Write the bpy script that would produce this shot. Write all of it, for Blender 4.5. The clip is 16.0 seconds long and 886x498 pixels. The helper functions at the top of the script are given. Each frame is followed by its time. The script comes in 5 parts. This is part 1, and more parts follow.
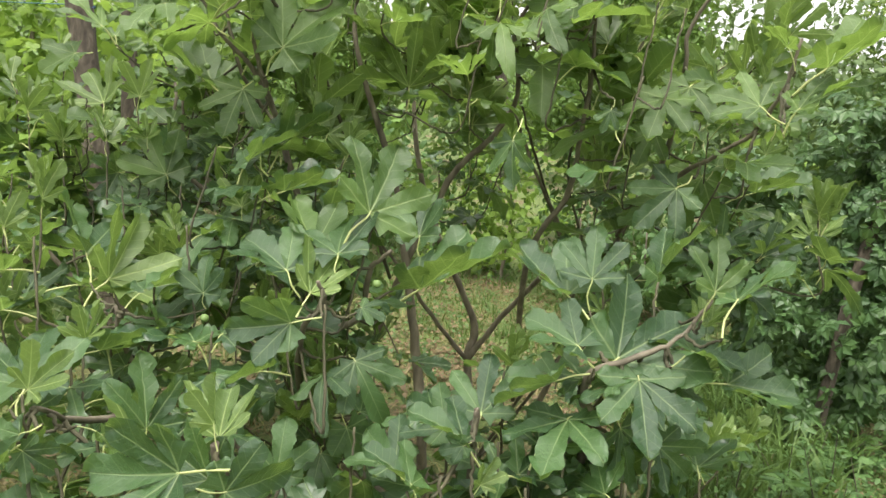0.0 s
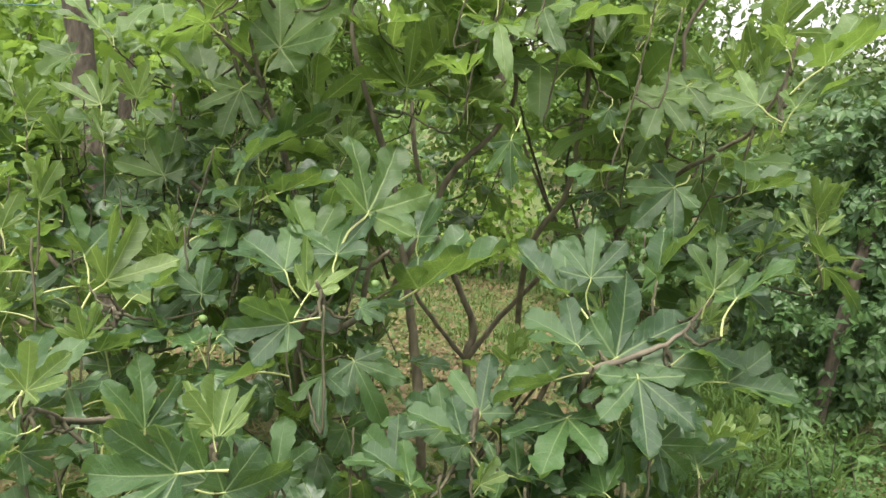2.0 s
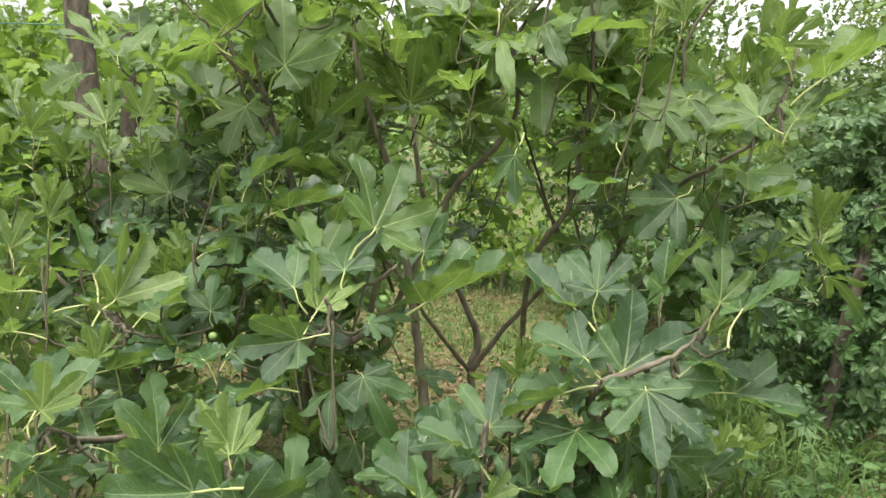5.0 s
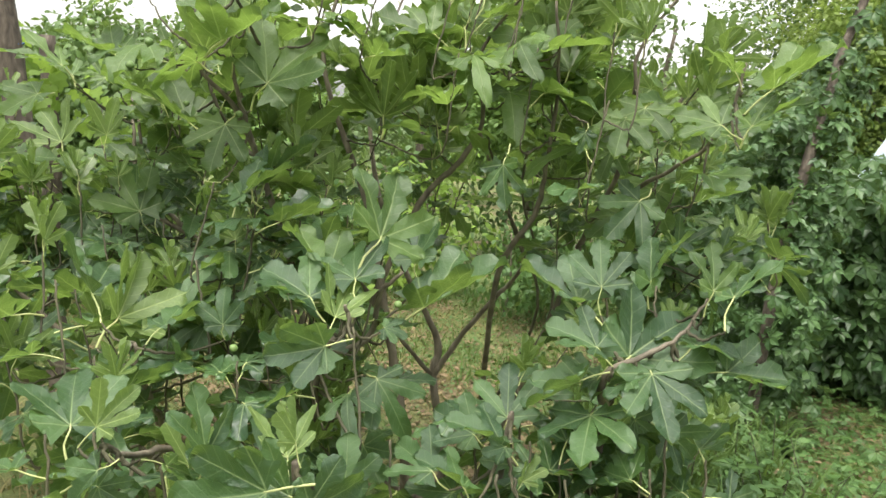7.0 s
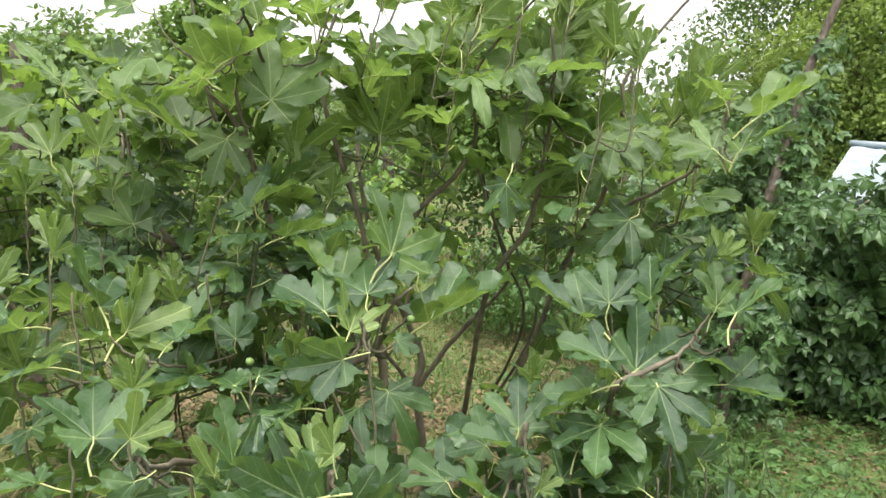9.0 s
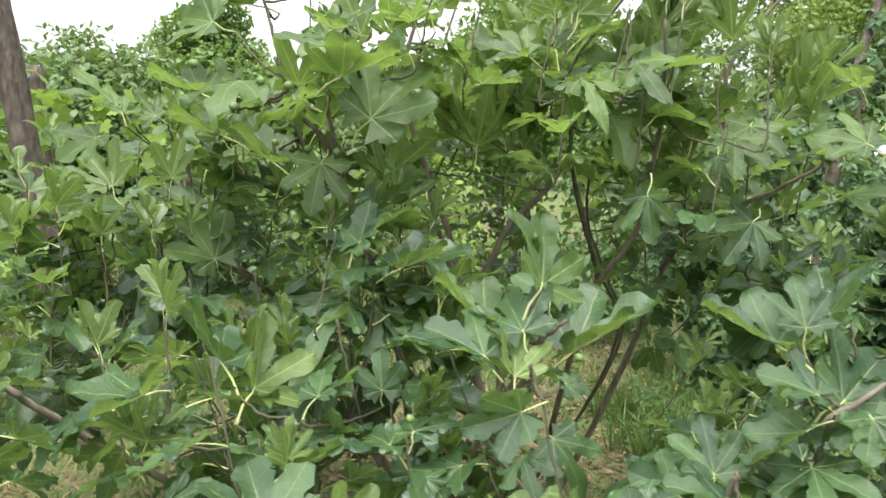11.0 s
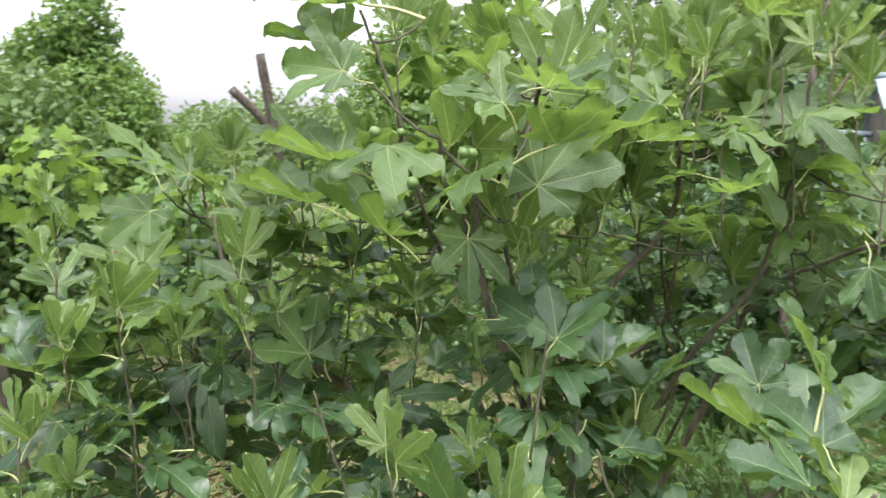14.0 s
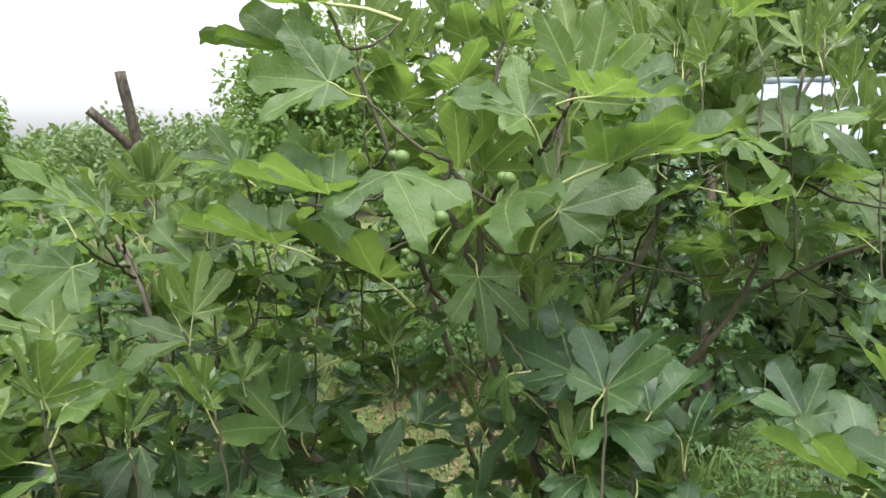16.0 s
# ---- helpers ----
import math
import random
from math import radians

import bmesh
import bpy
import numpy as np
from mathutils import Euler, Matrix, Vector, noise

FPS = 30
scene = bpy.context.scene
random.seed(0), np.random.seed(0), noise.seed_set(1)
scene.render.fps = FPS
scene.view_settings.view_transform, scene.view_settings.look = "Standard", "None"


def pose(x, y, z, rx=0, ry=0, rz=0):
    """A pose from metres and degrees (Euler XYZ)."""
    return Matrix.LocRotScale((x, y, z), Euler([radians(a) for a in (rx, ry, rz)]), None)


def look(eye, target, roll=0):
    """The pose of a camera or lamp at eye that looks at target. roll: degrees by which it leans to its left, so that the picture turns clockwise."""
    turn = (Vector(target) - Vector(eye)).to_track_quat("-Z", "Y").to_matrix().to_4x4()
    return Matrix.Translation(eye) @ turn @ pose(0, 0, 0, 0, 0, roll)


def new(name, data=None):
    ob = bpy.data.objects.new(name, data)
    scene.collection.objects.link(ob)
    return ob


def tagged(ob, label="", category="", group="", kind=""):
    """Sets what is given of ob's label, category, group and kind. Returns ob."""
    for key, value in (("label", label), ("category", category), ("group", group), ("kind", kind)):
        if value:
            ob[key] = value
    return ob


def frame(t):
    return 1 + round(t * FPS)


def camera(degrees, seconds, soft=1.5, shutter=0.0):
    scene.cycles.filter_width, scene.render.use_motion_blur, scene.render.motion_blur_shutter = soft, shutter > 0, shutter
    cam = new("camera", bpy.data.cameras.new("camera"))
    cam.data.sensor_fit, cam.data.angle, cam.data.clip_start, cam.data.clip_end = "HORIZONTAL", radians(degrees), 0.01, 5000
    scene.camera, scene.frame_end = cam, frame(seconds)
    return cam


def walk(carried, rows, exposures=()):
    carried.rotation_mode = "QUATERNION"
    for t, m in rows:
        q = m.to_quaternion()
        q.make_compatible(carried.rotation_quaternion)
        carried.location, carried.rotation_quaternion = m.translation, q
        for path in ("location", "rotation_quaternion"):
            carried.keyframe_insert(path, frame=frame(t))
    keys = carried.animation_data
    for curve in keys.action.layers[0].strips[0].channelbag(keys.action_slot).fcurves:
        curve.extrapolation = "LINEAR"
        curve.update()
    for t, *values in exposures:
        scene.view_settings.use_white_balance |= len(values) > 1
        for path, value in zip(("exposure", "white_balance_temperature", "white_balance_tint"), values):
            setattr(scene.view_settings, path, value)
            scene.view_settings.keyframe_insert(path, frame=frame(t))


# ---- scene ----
cam = camera(61.4, 16.0, soft=1.5, shutter=0.4)
PATH = [
    (0, (0.0, 0.0, 1.7), (-0.176, 1.942, 1.257), 6.5),
    (0.5, (-0.004, 0.006, 1.699), (-0.197, 1.944, 1.244), 6.9),
    (1, (-0.01, 0.004, 1.704), (-0.207, 1.942, 1.253), 6.9),
    (1.5, (-0.004, -0.001, 1.699), (-0.186, 1.942, 1.26), 6.6),
    (2, (0.0, 0.001, 1.697), (-0.172, 1.944, 1.257), 6.3),
    (2.5, (0.004, 0.005, 1.692), (-0.161, 1.948, 1.25), 5.8),
    (3, (0.008, 0.006, 1.697), (-0.165, 1.951, 1.264), 5.6),
    (3.5, (0.002, 0.003, 1.699), (-0.184, 1.948, 1.271), 5.7),
    (4, (-0.005, -0.004, 1.7), (-0.191, 1.943, 1.285), 5.6),
    (6.3, (-0.067, -0.056, 1.719), (-0.151, 1.9, 1.308), 5.3),
    (6.5, (-0.103, -0.071, 1.712), (-0.154, 1.889, 1.314), 5.2),
    (7, (-0.212, -0.119, 1.701), (-0.154, 1.847, 1.334), 4.6),
    (7.5, (-0.27, -0.144, 1.702), (-0.149, 1.821, 1.349), 4.9),
    (8, (-0.288, -0.156, 1.702), (-0.129, 1.809, 1.366), 5.1),
    (8.5, (-0.309, -0.162, 1.705), (-0.15, 1.805, 1.376), 5.2),
    (9, (-0.331, -0.161, 1.704), (-0.165, 1.806, 1.384), 5.6),
    (9.5, (-0.348, -0.164, 1.701), (-0.177, 1.805, 1.398), 5.5),
    (10, (-0.382, -0.121, 1.704), (-0.306, 1.858, 1.424), 5.6),
    (10.2, (-0.421, -0.089, 1.706), (-0.357, 1.889, 1.419), 4.2),
    (12.3, (-1.031, 0.172, 1.841), (-0.726, 2.107, 1.436), 1.6),
    (12.5, (-1.062, 0.18, 1.855), (-0.747, 2.115, 1.46), 1.6),
    (13, (-1.139, 0.34, 1.838), (-0.679, 2.262, 1.529), 1.2),
    (13.5, (-1.215, 0.466, 1.86), (-0.747, 2.38, 1.519), 1.3),
    (14, (-1.358, 0.52, 1.843), (-0.762, 2.404, 1.534), 1.2),
    (14.2, (-1.425, 0.51, 1.874), (-0.725, 2.36, 1.576), 0.3),
    (14.5, (-1.519, 0.553, 1.832), (-0.723, 2.373, 1.594), -0.8),
    (15, (-1.563, 0.648, 1.83), (-0.708, 2.44, 1.591), 0.2),
    (15.5, (-1.527, 0.78, 1.845), (-0.662, 2.565, 1.59), -0.8),
    (16, (-1.511, 0.873, 1.855), (-0.594, 2.629, 1.583), -0.8),
]
walk(cam, [(t, look(eye, target, roll)) for t, eye, target, roll in PATH],
     [(0, 1.43, 6800, 9), (4, 1.43, 6800, 9), (8, 1.46, 6700, 10), (10, 1.51, 6550, 11), (12.5, 1.59, 6250, 16), (14, 1.55, 6250, 16), (16, 1.35, 6350, 12)])

# ---- world and light: a bright overcast sky ----
world = bpy.data.worlds.new("overcast")
scene.world = world
world.use_nodes = True
wn, wl = world.node_tree.nodes, world.node_tree.links
sky = wn.new("ShaderNodeTexSky")
sky.sky_type, sky.sun_disc = "NISHITA", False
sky.sun_elevation, sky.sun_rotation = radians(73), radians(200)
sky.air_density, sky.dust_density, sky.ozone_density = 1.0, 4.0, 1.0
pale = wn.new("ShaderNodeHueSaturation")
pale.inputs["Saturation"].default_value = 0.12
wl.new(sky.outputs[0], pale.inputs["Color"])
cloud = wn.new("ShaderNodeMix")
cloud.data_type = "RGBA"
cloud.inputs[0].default_value = 0.14
cloud.inputs[7].default_value = (7.0, 7.1, 7.3, 1)
wl.new(pale.outputs[0], cloud.inputs[6])
wl.new(cloud.outputs[2], wn["Background"].inputs["Color"])
wn["Background"].inputs["Strength"].default_value = 0.15
sun_data = bpy.data.lights.new("sun", "SUN")
sun_data.energy, sun_data.angle, sun_data.color = 1.9, radians(40), (1.0, 0.96, 0.9)
sun = new("sun", sun_data)
sun.matrix_world = look((0, 0, 30), (2.0, 5.5, 30 - 19.0))

# ---- tools ----
rng = np.random.default_rng(7)


def rot_between(y_axis, z_hint):
    """3x3 frame whose second column is y_axis and third lies near z_hint."""
    y = np.asarray(y_axis, float)
    y = y / np.linalg.norm(y)
    z = np.asarray(z_hint, float)
    z = z - y * (z @ y)
    if np.linalg.norm(z) < 1e-4:
        z = np.cross(y, (1, 0.3, 0.2))
    z = z / np.linalg.norm(z)
    return np.stack([np.cross(y, z), y, z], 1)


def mesh_from(name, verts, faces, mats=(), index=None, uv=None, smooth=True):
    me = bpy.data.meshes.new(name)
    me.from_pydata([tuple(v) for v in np.asarray(verts).tolist()], [], [tuple(f) for f in faces])
    for m in mats:
        me.materials.append(m)
    if index is not None:
        me.polygons.foreach_set("material_index", np.asarray(index, np.int32))
    if uv is not None:
        layer = me.uv_layers.new(name="UVMap")
        layer.data.foreach_set("uv", np.asarray(uv, np.float32).ravel())
    me.polygons.foreach_set("use_smooth", np.full(len(me.polygons), smooth))
    me.update()
    return me


def thing(name, label, category, at=(0, 0, 0), group="", kind=""):
    ob = new(name)
    ob.location = at
    ob.empty_display_size = 0.1
    return tagged(ob, label, category, group, kind)


def under(ob, parent):
    ob.parent = parent
    ob.matrix_parent_inverse = Matrix.Translation(parent.location).inverted() if parent.parent is None else Matrix()
    return ob


def spline(points, n):
    """n points along a Catmull-Rom curve through the points."""
    p = np.asarray(points, float)
    p = np.vstack([2 * p[0] - p[1], p, 2 * p[-1] - p[-2]])
    out = []
    for u in np.linspace(0, len(p) - 3 - 1e-9, n):
        k, f = int(u), u - int(u)
        a, b, c, d = p[k : k + 4]
        out.append(0.5 * (2 * b + (c - a) * f + (2 * a - 5 * b + 4 * c - d) * f**2 + (3 * b - a - 3 * c + d) * f**3))
    return np.array(out)


def tube(line, radii, sides=8, rough=0.0, cap=True):
    """Verts and faces of a tapered tube along a line of points."""
    line = np.asarray(line, float)
    radii = np.broadcast_to(np.asarray(radii, float), (len(line),))
    verts, faces = [], []
    side = np.cross(line[-1] - line[0], (0.3, 0.9, 0.2))
    for k, p in enumerate(line):
        d = line[min(k + 1, len(line) - 1)] - line[max(k - 1, 0)]
        d = d / max(np.linalg.norm(d), 1e-9)
        side = side - d * (side @ d)
        side = side / max(np.linalg.norm(side), 1e-9)
        up = np.cross(d, side)
        for j in range(sides):
            a = 2 * math.pi * j / sides
            r = radii[k] * (1 + rough * rng.normal())
            verts.append(p + r * (math.cos(a) * side + math.sin(a) * up))
    for k in range(len(line) - 1):
        for j in range(sides):
            a, b = k * sides + j, k * sides + (j + 1) % sides
            faces.append((a, b, b + sides, a + sides))
    if cap:
        faces.append(tuple(range(sides - 1, -1, -1)))
        n = (len(line) - 1) * sides
        faces.append(tuple(range(n, n + sides)))
    return verts, faces


def joined(name, tv, tf, frames, mats, uv=None, index=None, smooth=False):
    """One mesh of many copies of a template (verts tv, faces tf of one length), at the given (place, 3x3) frames."""
    tv = np.asarray(tv, float)
    places = np.array([f[0] for f in frames])
    turns = np.array([f[1] for f in frames])
    verts = np.einsum("nij,vj->nvi", turns, tv) + places[:, None]
    n, v = len(frames), len(tv)
    tf = np.asarray(tf)
    faces = (tf[None] + (np.arange(n) * v)[:, None, None]).reshape(-1, tf.shape[1])
    return mesh_from(name, verts.reshape(-1, 3), faces.tolist(), mats,
                     None if index is None else np.tile(index, n), None if uv is None else np.tile(np.asarray(uv).reshape(-1, 2), (n, 1)), smooth)


def leaf_template(kind):
    """Small leaves for shrubs, creepers and trees: verts and triangles, tip at y = 1, folded along the rib."""
    if kind == "oval":
        v = [(0, 0, 0), (0.22, 0.3, 0.06), (0.24, 0.62, 0.05), (0, 1, -0.06), (-0.24, 0.62, 0.05), (-0.22, 0.3, 0.06)]
        f = [(0, 1, 5), (1, 2, 4), (1, 4, 5), (2, 3, 4)]
    elif kind == "vine":
        rim = [(0.1, -0.18), (0.42, -0.2), (0.62, 0.12), (0.44, 0.3), (0.58, 0.66), (0.24, 0.66), (0, 1.0)]
        rim = [(0, -0.02)] + rim + [(-x, y) for x, y in rim[-2::-1]]
        v = [(x, y, 0.1 * abs(x) - 0.16 * (x * x + y * y)) for x, y in rim] + [(0, 0.22, 0)]
        c = len(v) - 1
        f = [(k, (k + 1) % c, c) for k in range(c)]
    elif kind == "creeper":
        v, f = [], []
        for a, s in ((0, 1), (48, 0.9), (-48, 0.9), (100, 0.62), (-100, 0.62)):
            ca, sa = math.cos(radians(a)), math.sin(radians(a))
            b = len(v)
            for x, y, z in ((0, 0.10, 0), (0.25, 0.58, 0.03), (0, 1, -0.16), (-0.25, 0.58, 0.03), (0, 0.55, -0.03)):
                x, y = x * s, y * s
                v.append((x * ca + y * sa, -x * sa + y * ca, z - 0.06 * y * abs(sa)))
            f += [(b, b + 1, b + 4), (b + 1, b + 2, b + 4), (b + 2, b + 3, b + 4), (b + 3, b, b + 4)]
    else:  # slim
        v = [(0, 0, 0), (0.12, 0.4, 0.03), (0, 1, -0.1), (-0.12, 0.4, 0.03), (0, 0.45, 0)]
        f = [(0, 1, 4), (1, 2, 4), (2, 3, 4), (3, 0, 4)]
    return v, f


def leaf_frames(places, outward, size, spread=0.6, drop=0.5, vary=0.3):
    """Frames for leaves that face outward and up, and hang a little."""
    out = []
    for p, o in zip(places, outward):
        o = o / max(np.linalg.norm(o), 1e-6)
        n = o + np.array([0, 0, 0.7]) + spread * rng.normal(size=3)
        y = rng.normal(size=3) + np.array([0, 0, -drop]) + 0.6 * o
        out.append((p, rot_between(y, n) * size * (1 + vary * rng.uniform(-1, 1))))
    return out

# ---- materials ----
def material(name):
    m = bpy.data.materials.new(name)
    m.use_nodes = True
    return m, m.node_tree.nodes, m.node_tree.links, m.node_tree.nodes["Principled BSDF"]


def math_node(n, l, op, a, b=None, clamp=False):
    k = n.new("ShaderNodeMath")
    k.operation, k.use_clamp = op, clamp
    for i, v in enumerate((a, b)):
        if v is None:
            continue
        if isinstance(v, (int, float)):
            k.inputs[i].default_value = v
        else:
            l.new(v, k.inputs[i])
    return k.outputs[0]


def mix(n, l, fac, a, b, blend="MIX"):
    k = n.new("ShaderNodeMix")
    k.data_type, k.blend_type = "RGBA", blend
    for i, v in ((0, fac), (6, a), (7, b)):
        if isinstance(v, (int, float)):
            k.inputs[i].default_value = v
        elif isinstance(v, tuple):
            k.inputs[i].default_value = (*v, 1)
        else:
            l.new(v, k.inputs[i])
    return k.outputs[2]


def noise_tex(n, l, scale, detail=4, coord="Object", rough=0.55):
    tc = n.new("ShaderNodeTexCoord")
    k = n.new("ShaderNodeTexNoise")
    k.inputs["Scale"].default_value, k.inputs["Detail"].default_value, k.inputs["Roughness"].default_value = scale, detail, rough
    l.new(tc.outputs[coord], k.inputs["Vector"])
    return k.outputs["Fac"]


def ramp(n, l, fac, *stops):
    k = n.new("ShaderNodeValToRGB")
    while len(k.color_ramp.elements) < len(stops):
        k.color_ramp.elements.new(0.5)
    for e, (p, c) in zip(k.color_ramp.elements, stops):
        e.position, e.color = p, (*c, 1) if isinstance(c, tuple) else (c, c, c, 1)
    l.new(fac, k.inputs[0])
    return k.outputs[0]


def bump(n, l, height, strength, dist, target):
    k = n.new("ShaderNodeBump")
    k.inputs["Strength"].default_value, k.inputs["Distance"].default_value = strength, dist
    l.new(height, k.inputs["Height"])
    l.new(k.outputs[0], target.inputs["Normal"])


def chance(n, l):
    """A number from 0 to 1 for each leaf, whether an object of its own or an island of a mesh."""
    a, b = n.new("ShaderNodeObjectInfo").outputs["Random"], n.new("ShaderNodeNewGeometry").outputs["Random Per Island"]
    return math_node(n, l, "FRACT", math_node(n, l, "ADD", a, b))


def thin(m, n, l, p, amount, colour):
    """Lets light through a thin leaf."""
    tr = n.new("ShaderNodeBsdfTranslucent")
    l.new(colour, tr.inputs["Color"])
    mx = n.new("ShaderNodeMixShader")
    mx.inputs[0].default_value = amount
    l.new(p.outputs[0], mx.inputs[1])
    l.new(tr.outputs[0], mx.inputs[2])
    l.new(mx.outputs[0], n["Material Output"].inputs["Surface"])


def fig_leaf_material(name, dark, light, vein, gloss, through_light, vein_gain):
    m, n, l, p = material(name)
    uv = n.new("ShaderNodeUVMap").outputs[0]
    sep = n.new("ShaderNodeSeparateXYZ")
    l.new(uv, sep.inputs[0])
    u = math_node(n, l, "ABSOLUTE", sep.outputs[0])
    v = sep.outputs[1]
    # midribs, tapering to the tip
    width = math_node(n, l, "MULTIPLY_ADD", v, -0.009)
    width.node.inputs[2].default_value = 0.014
    rib = math_node(n, l, "DIVIDE", u, width)
    rib = math_node(n, l, "SUBTRACT", 1.25, rib, True)
    # side veins, at a slant from the midrib
    s = math_node(n, l, "MULTIPLY", math_node(n, l, "SUBTRACT", v, math_node(n, l, "MULTIPLY", u, 0.85)), 7.5)
    s = math_node(n, l, "ABSOLUTE", math_node(n, l, "SUBTRACT", math_node(n, l, "FRACT", s), 0.5))
    s = math_node(n, l, "MULTIPLY", math_node(n, l, "SUBTRACT", 0.075, s, True), 13.0, True)
    s = math_node(n, l, "MULTIPLY", s, 0.55 * vein_gain)
    veins = math_node(n, l, "MAXIMUM", rib, s)
    c = chance(n, l)
    big = noise_tex(n, l, 9.0, 3)
    tone = math_node(n, l, "ADD", math_node(n, l, "MULTIPLY", math_node(n, l, "POWER", c, 1.5), 0.85), math_node(n, l, "MULTIPLY", big, 0.30))
    col = mix(n, l, tone, dark, light)
    fine = noise_tex(n, l, 160, 2)
    col = mix(n, l, math_node(n, l, "MULTIPLY", fine, 0.35), col, tuple(x * 0.7 for x in dark))
    spots = ramp(n, l, noise_tex(n, l, 38, 2), (0.70, 0.0), (0.76, 1.0))
    col = mix(n, l, math_node(n, l, "MULTIPLY", spots, 0.25), col, (0.16, 0.15, 0.05))
    col = mix(n, l, math_node(n, l, "MULTIPLY", veins, vein_gain, True), col, vein)
    l.new(col, p.inputs["Base Color"])
    p.inputs["Roughness"].default_value = gloss
    p.inputs["Specular IOR Level"].default_value = 0.6
    quilt = noise_tex(n, l, 30, 2)
    height = math_node(n, l, "ADD", math_node(n, l, "MULTIPLY", veins, -0.6), math_node(n, l, "ADD", math_node(n, l, "MULTIPLY", fine, 0.4), math_node(n, l, "MULTIPLY", quilt, 1.6)))
    bump(n, l, height, 0.5, 0.003, p)
    warm = mix(n, l, 0.5, col, (0.28, 0.42, 0.06))
    thin(m, n, l, p, through_light, warm)
    return m


def foliage_material(name, dark, light, gloss=0.5, through_light=0.3, scale=3.0):
    m, n, l, p = material(name)
    c = chance(n, l)
    tone = math_node(n, l, "ADD", math_node(n, l, "MULTIPLY", c, 0.65), math_node(n, l, "MULTIPLY", noise_tex(n, l, scale, 3), 0.4))
    col = mix(n, l, tone, dark, light)
    col = mix(n, l, math_node(n, l, "MULTIPLY", noise_tex(n, l, 90, 2), 0.3), col, tuple(x * 0.6 for x in dark))
    l.new(col, p.inputs["Base Color"])
    p.inputs["Roughness"].default_value = gloss
    p.inputs["Specular IOR Level"].default_value = 0.35
    thin(m, n, l, p, through_light, mix(n, l, 0.4, col, (0.3, 0.42, 0.06)))
    return m


def bark_material(name, a, b, c, scale=30, stretch=0.15, depth=0.004):
    m, n, l, p = material(name)
    tc = n.new("ShaderNodeTexCoord")
    mp = n.new("ShaderNodeMapping")
    mp.inputs["Scale"].default_value = (1, 1, stretch)
    l.new(tc.outputs["Object"], mp.inputs["Vector"])
    k = n.new("ShaderNodeTexNoise")
    k.inputs["Scale"].default_value, k.inputs["Detail"].default_value = scale, 6
    l.new(mp.outputs[0], k.inputs["Vector"])
    col = ramp(n, l, k.outputs["Fac"], (0.3, a), (0.55, b), (0.75, c))
    col = mix(n, l, math_node(n, l, "MULTIPLY", noise_tex(n, l, 6, 4), 0.6), col, a)
    l.new(col, p.inputs["Base Color"])
    p.inputs["Roughness"].default_value = 0.85
    bump(n, l, k.outputs["Fac"], 0.8, depth, p)
    return m


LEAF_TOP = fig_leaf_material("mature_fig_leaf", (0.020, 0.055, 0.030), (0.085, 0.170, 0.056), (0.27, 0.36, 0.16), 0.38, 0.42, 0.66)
LEAF_LIGHT = fig_leaf_material("paler_fig_leaf", (0.046, 0.096, 0.032), (0.150, 0.252, 0.066), (0.32, 0.41, 0.17), 0.40, 0.48, 0.66)
YOUNG_TOP = fig_leaf_material("young_fig_leaf", (0.095, 0.160, 0.048), (0.185, 0.275, 0.082), (0.40, 0.50, 0.19), 0.38, 0.45, 0.75)
PETIOLE = foliage_material("fig_petiole", (0.34, 0.39, 0.15), (0.53, 0.56, 0.26), 0.45, 0.1)
TWIG = bark_material("green_twig", (0.042, 0.040, 0.022), (0.078, 0.072, 0.040), (0.12, 0.108, 0.062), 40, 0.3, 0.001)
BARK = bark_material("fig_bark", (0.075, 0.064, 0.045), (0.17, 0.145, 0.105), (0.28, 0.245, 0.19), 35, 0.3, 0.003)
POST_BARK = bark_material("post_bark", (0.030, 0.023, 0.016), (0.098, 0.080, 0.058), (0.20, 0.17, 0.13), 38, 0.34, 0.02)
FRUIT = foliage_material("fig_fruit", (0.10, 0.17, 0.05), (0.15, 0.23, 0.07), 0.45, 0.05, 20)
VINE_LEAF = foliage_material("grapevine_leaf", (0.15, 0.26, 0.05), (0.28, 0.42, 0.085), 0.5, 0.5)
ORCHARD_LEAF = foliage_material("orchard_leaf", (0.085, 0.165, 0.04), (0.19, 0.31, 0.075), 0.5, 0.4)
CREEPER_LEAF = foliage_material("creeper_leaf", (0.026, 0.068, 0.026), (0.095, 0.175, 0.055), 0.40, 0.25)
TREE_LEAF = foliage_material("tree_leaf", (0.065, 0.125, 0.04), (0.14, 0.23, 0.065), 0.45, 0.3)
# paler green for farther foliage: the haze is painted into the colour
HAZED_LEAF = foliage_material("hazed_leaf", (0.09, 0.15, 0.06), (0.17, 0.25, 0.10), 0.55, 0.3, 0.8)
LIME_LEAF = foliage_material("lime_leaf", (0.17, 0.25, 0.062), (0.30, 0.39, 0.12), 0.5, 0.6)
WEED_LEAF = foliage_material("weed_leaf", (0.034, 0.085, 0.026), (0.105, 0.195, 0.055), 0.5, 0.3)
GRASS = foliage_material("grass_blade", (0.048, 0.105, 0.024), (0.125, 0.20, 0.052), 0.55, 0.3)
STRAW = foliage_material("dry_grass", (0.125, 0.105, 0.045), (0.30, 0.255, 0.115), 0.7, 0.2)
LITTER = foliage_material("dead_leaf", (0.09, 0.06, 0.035), (0.27, 0.20, 0.11), 0.75, 0.1)


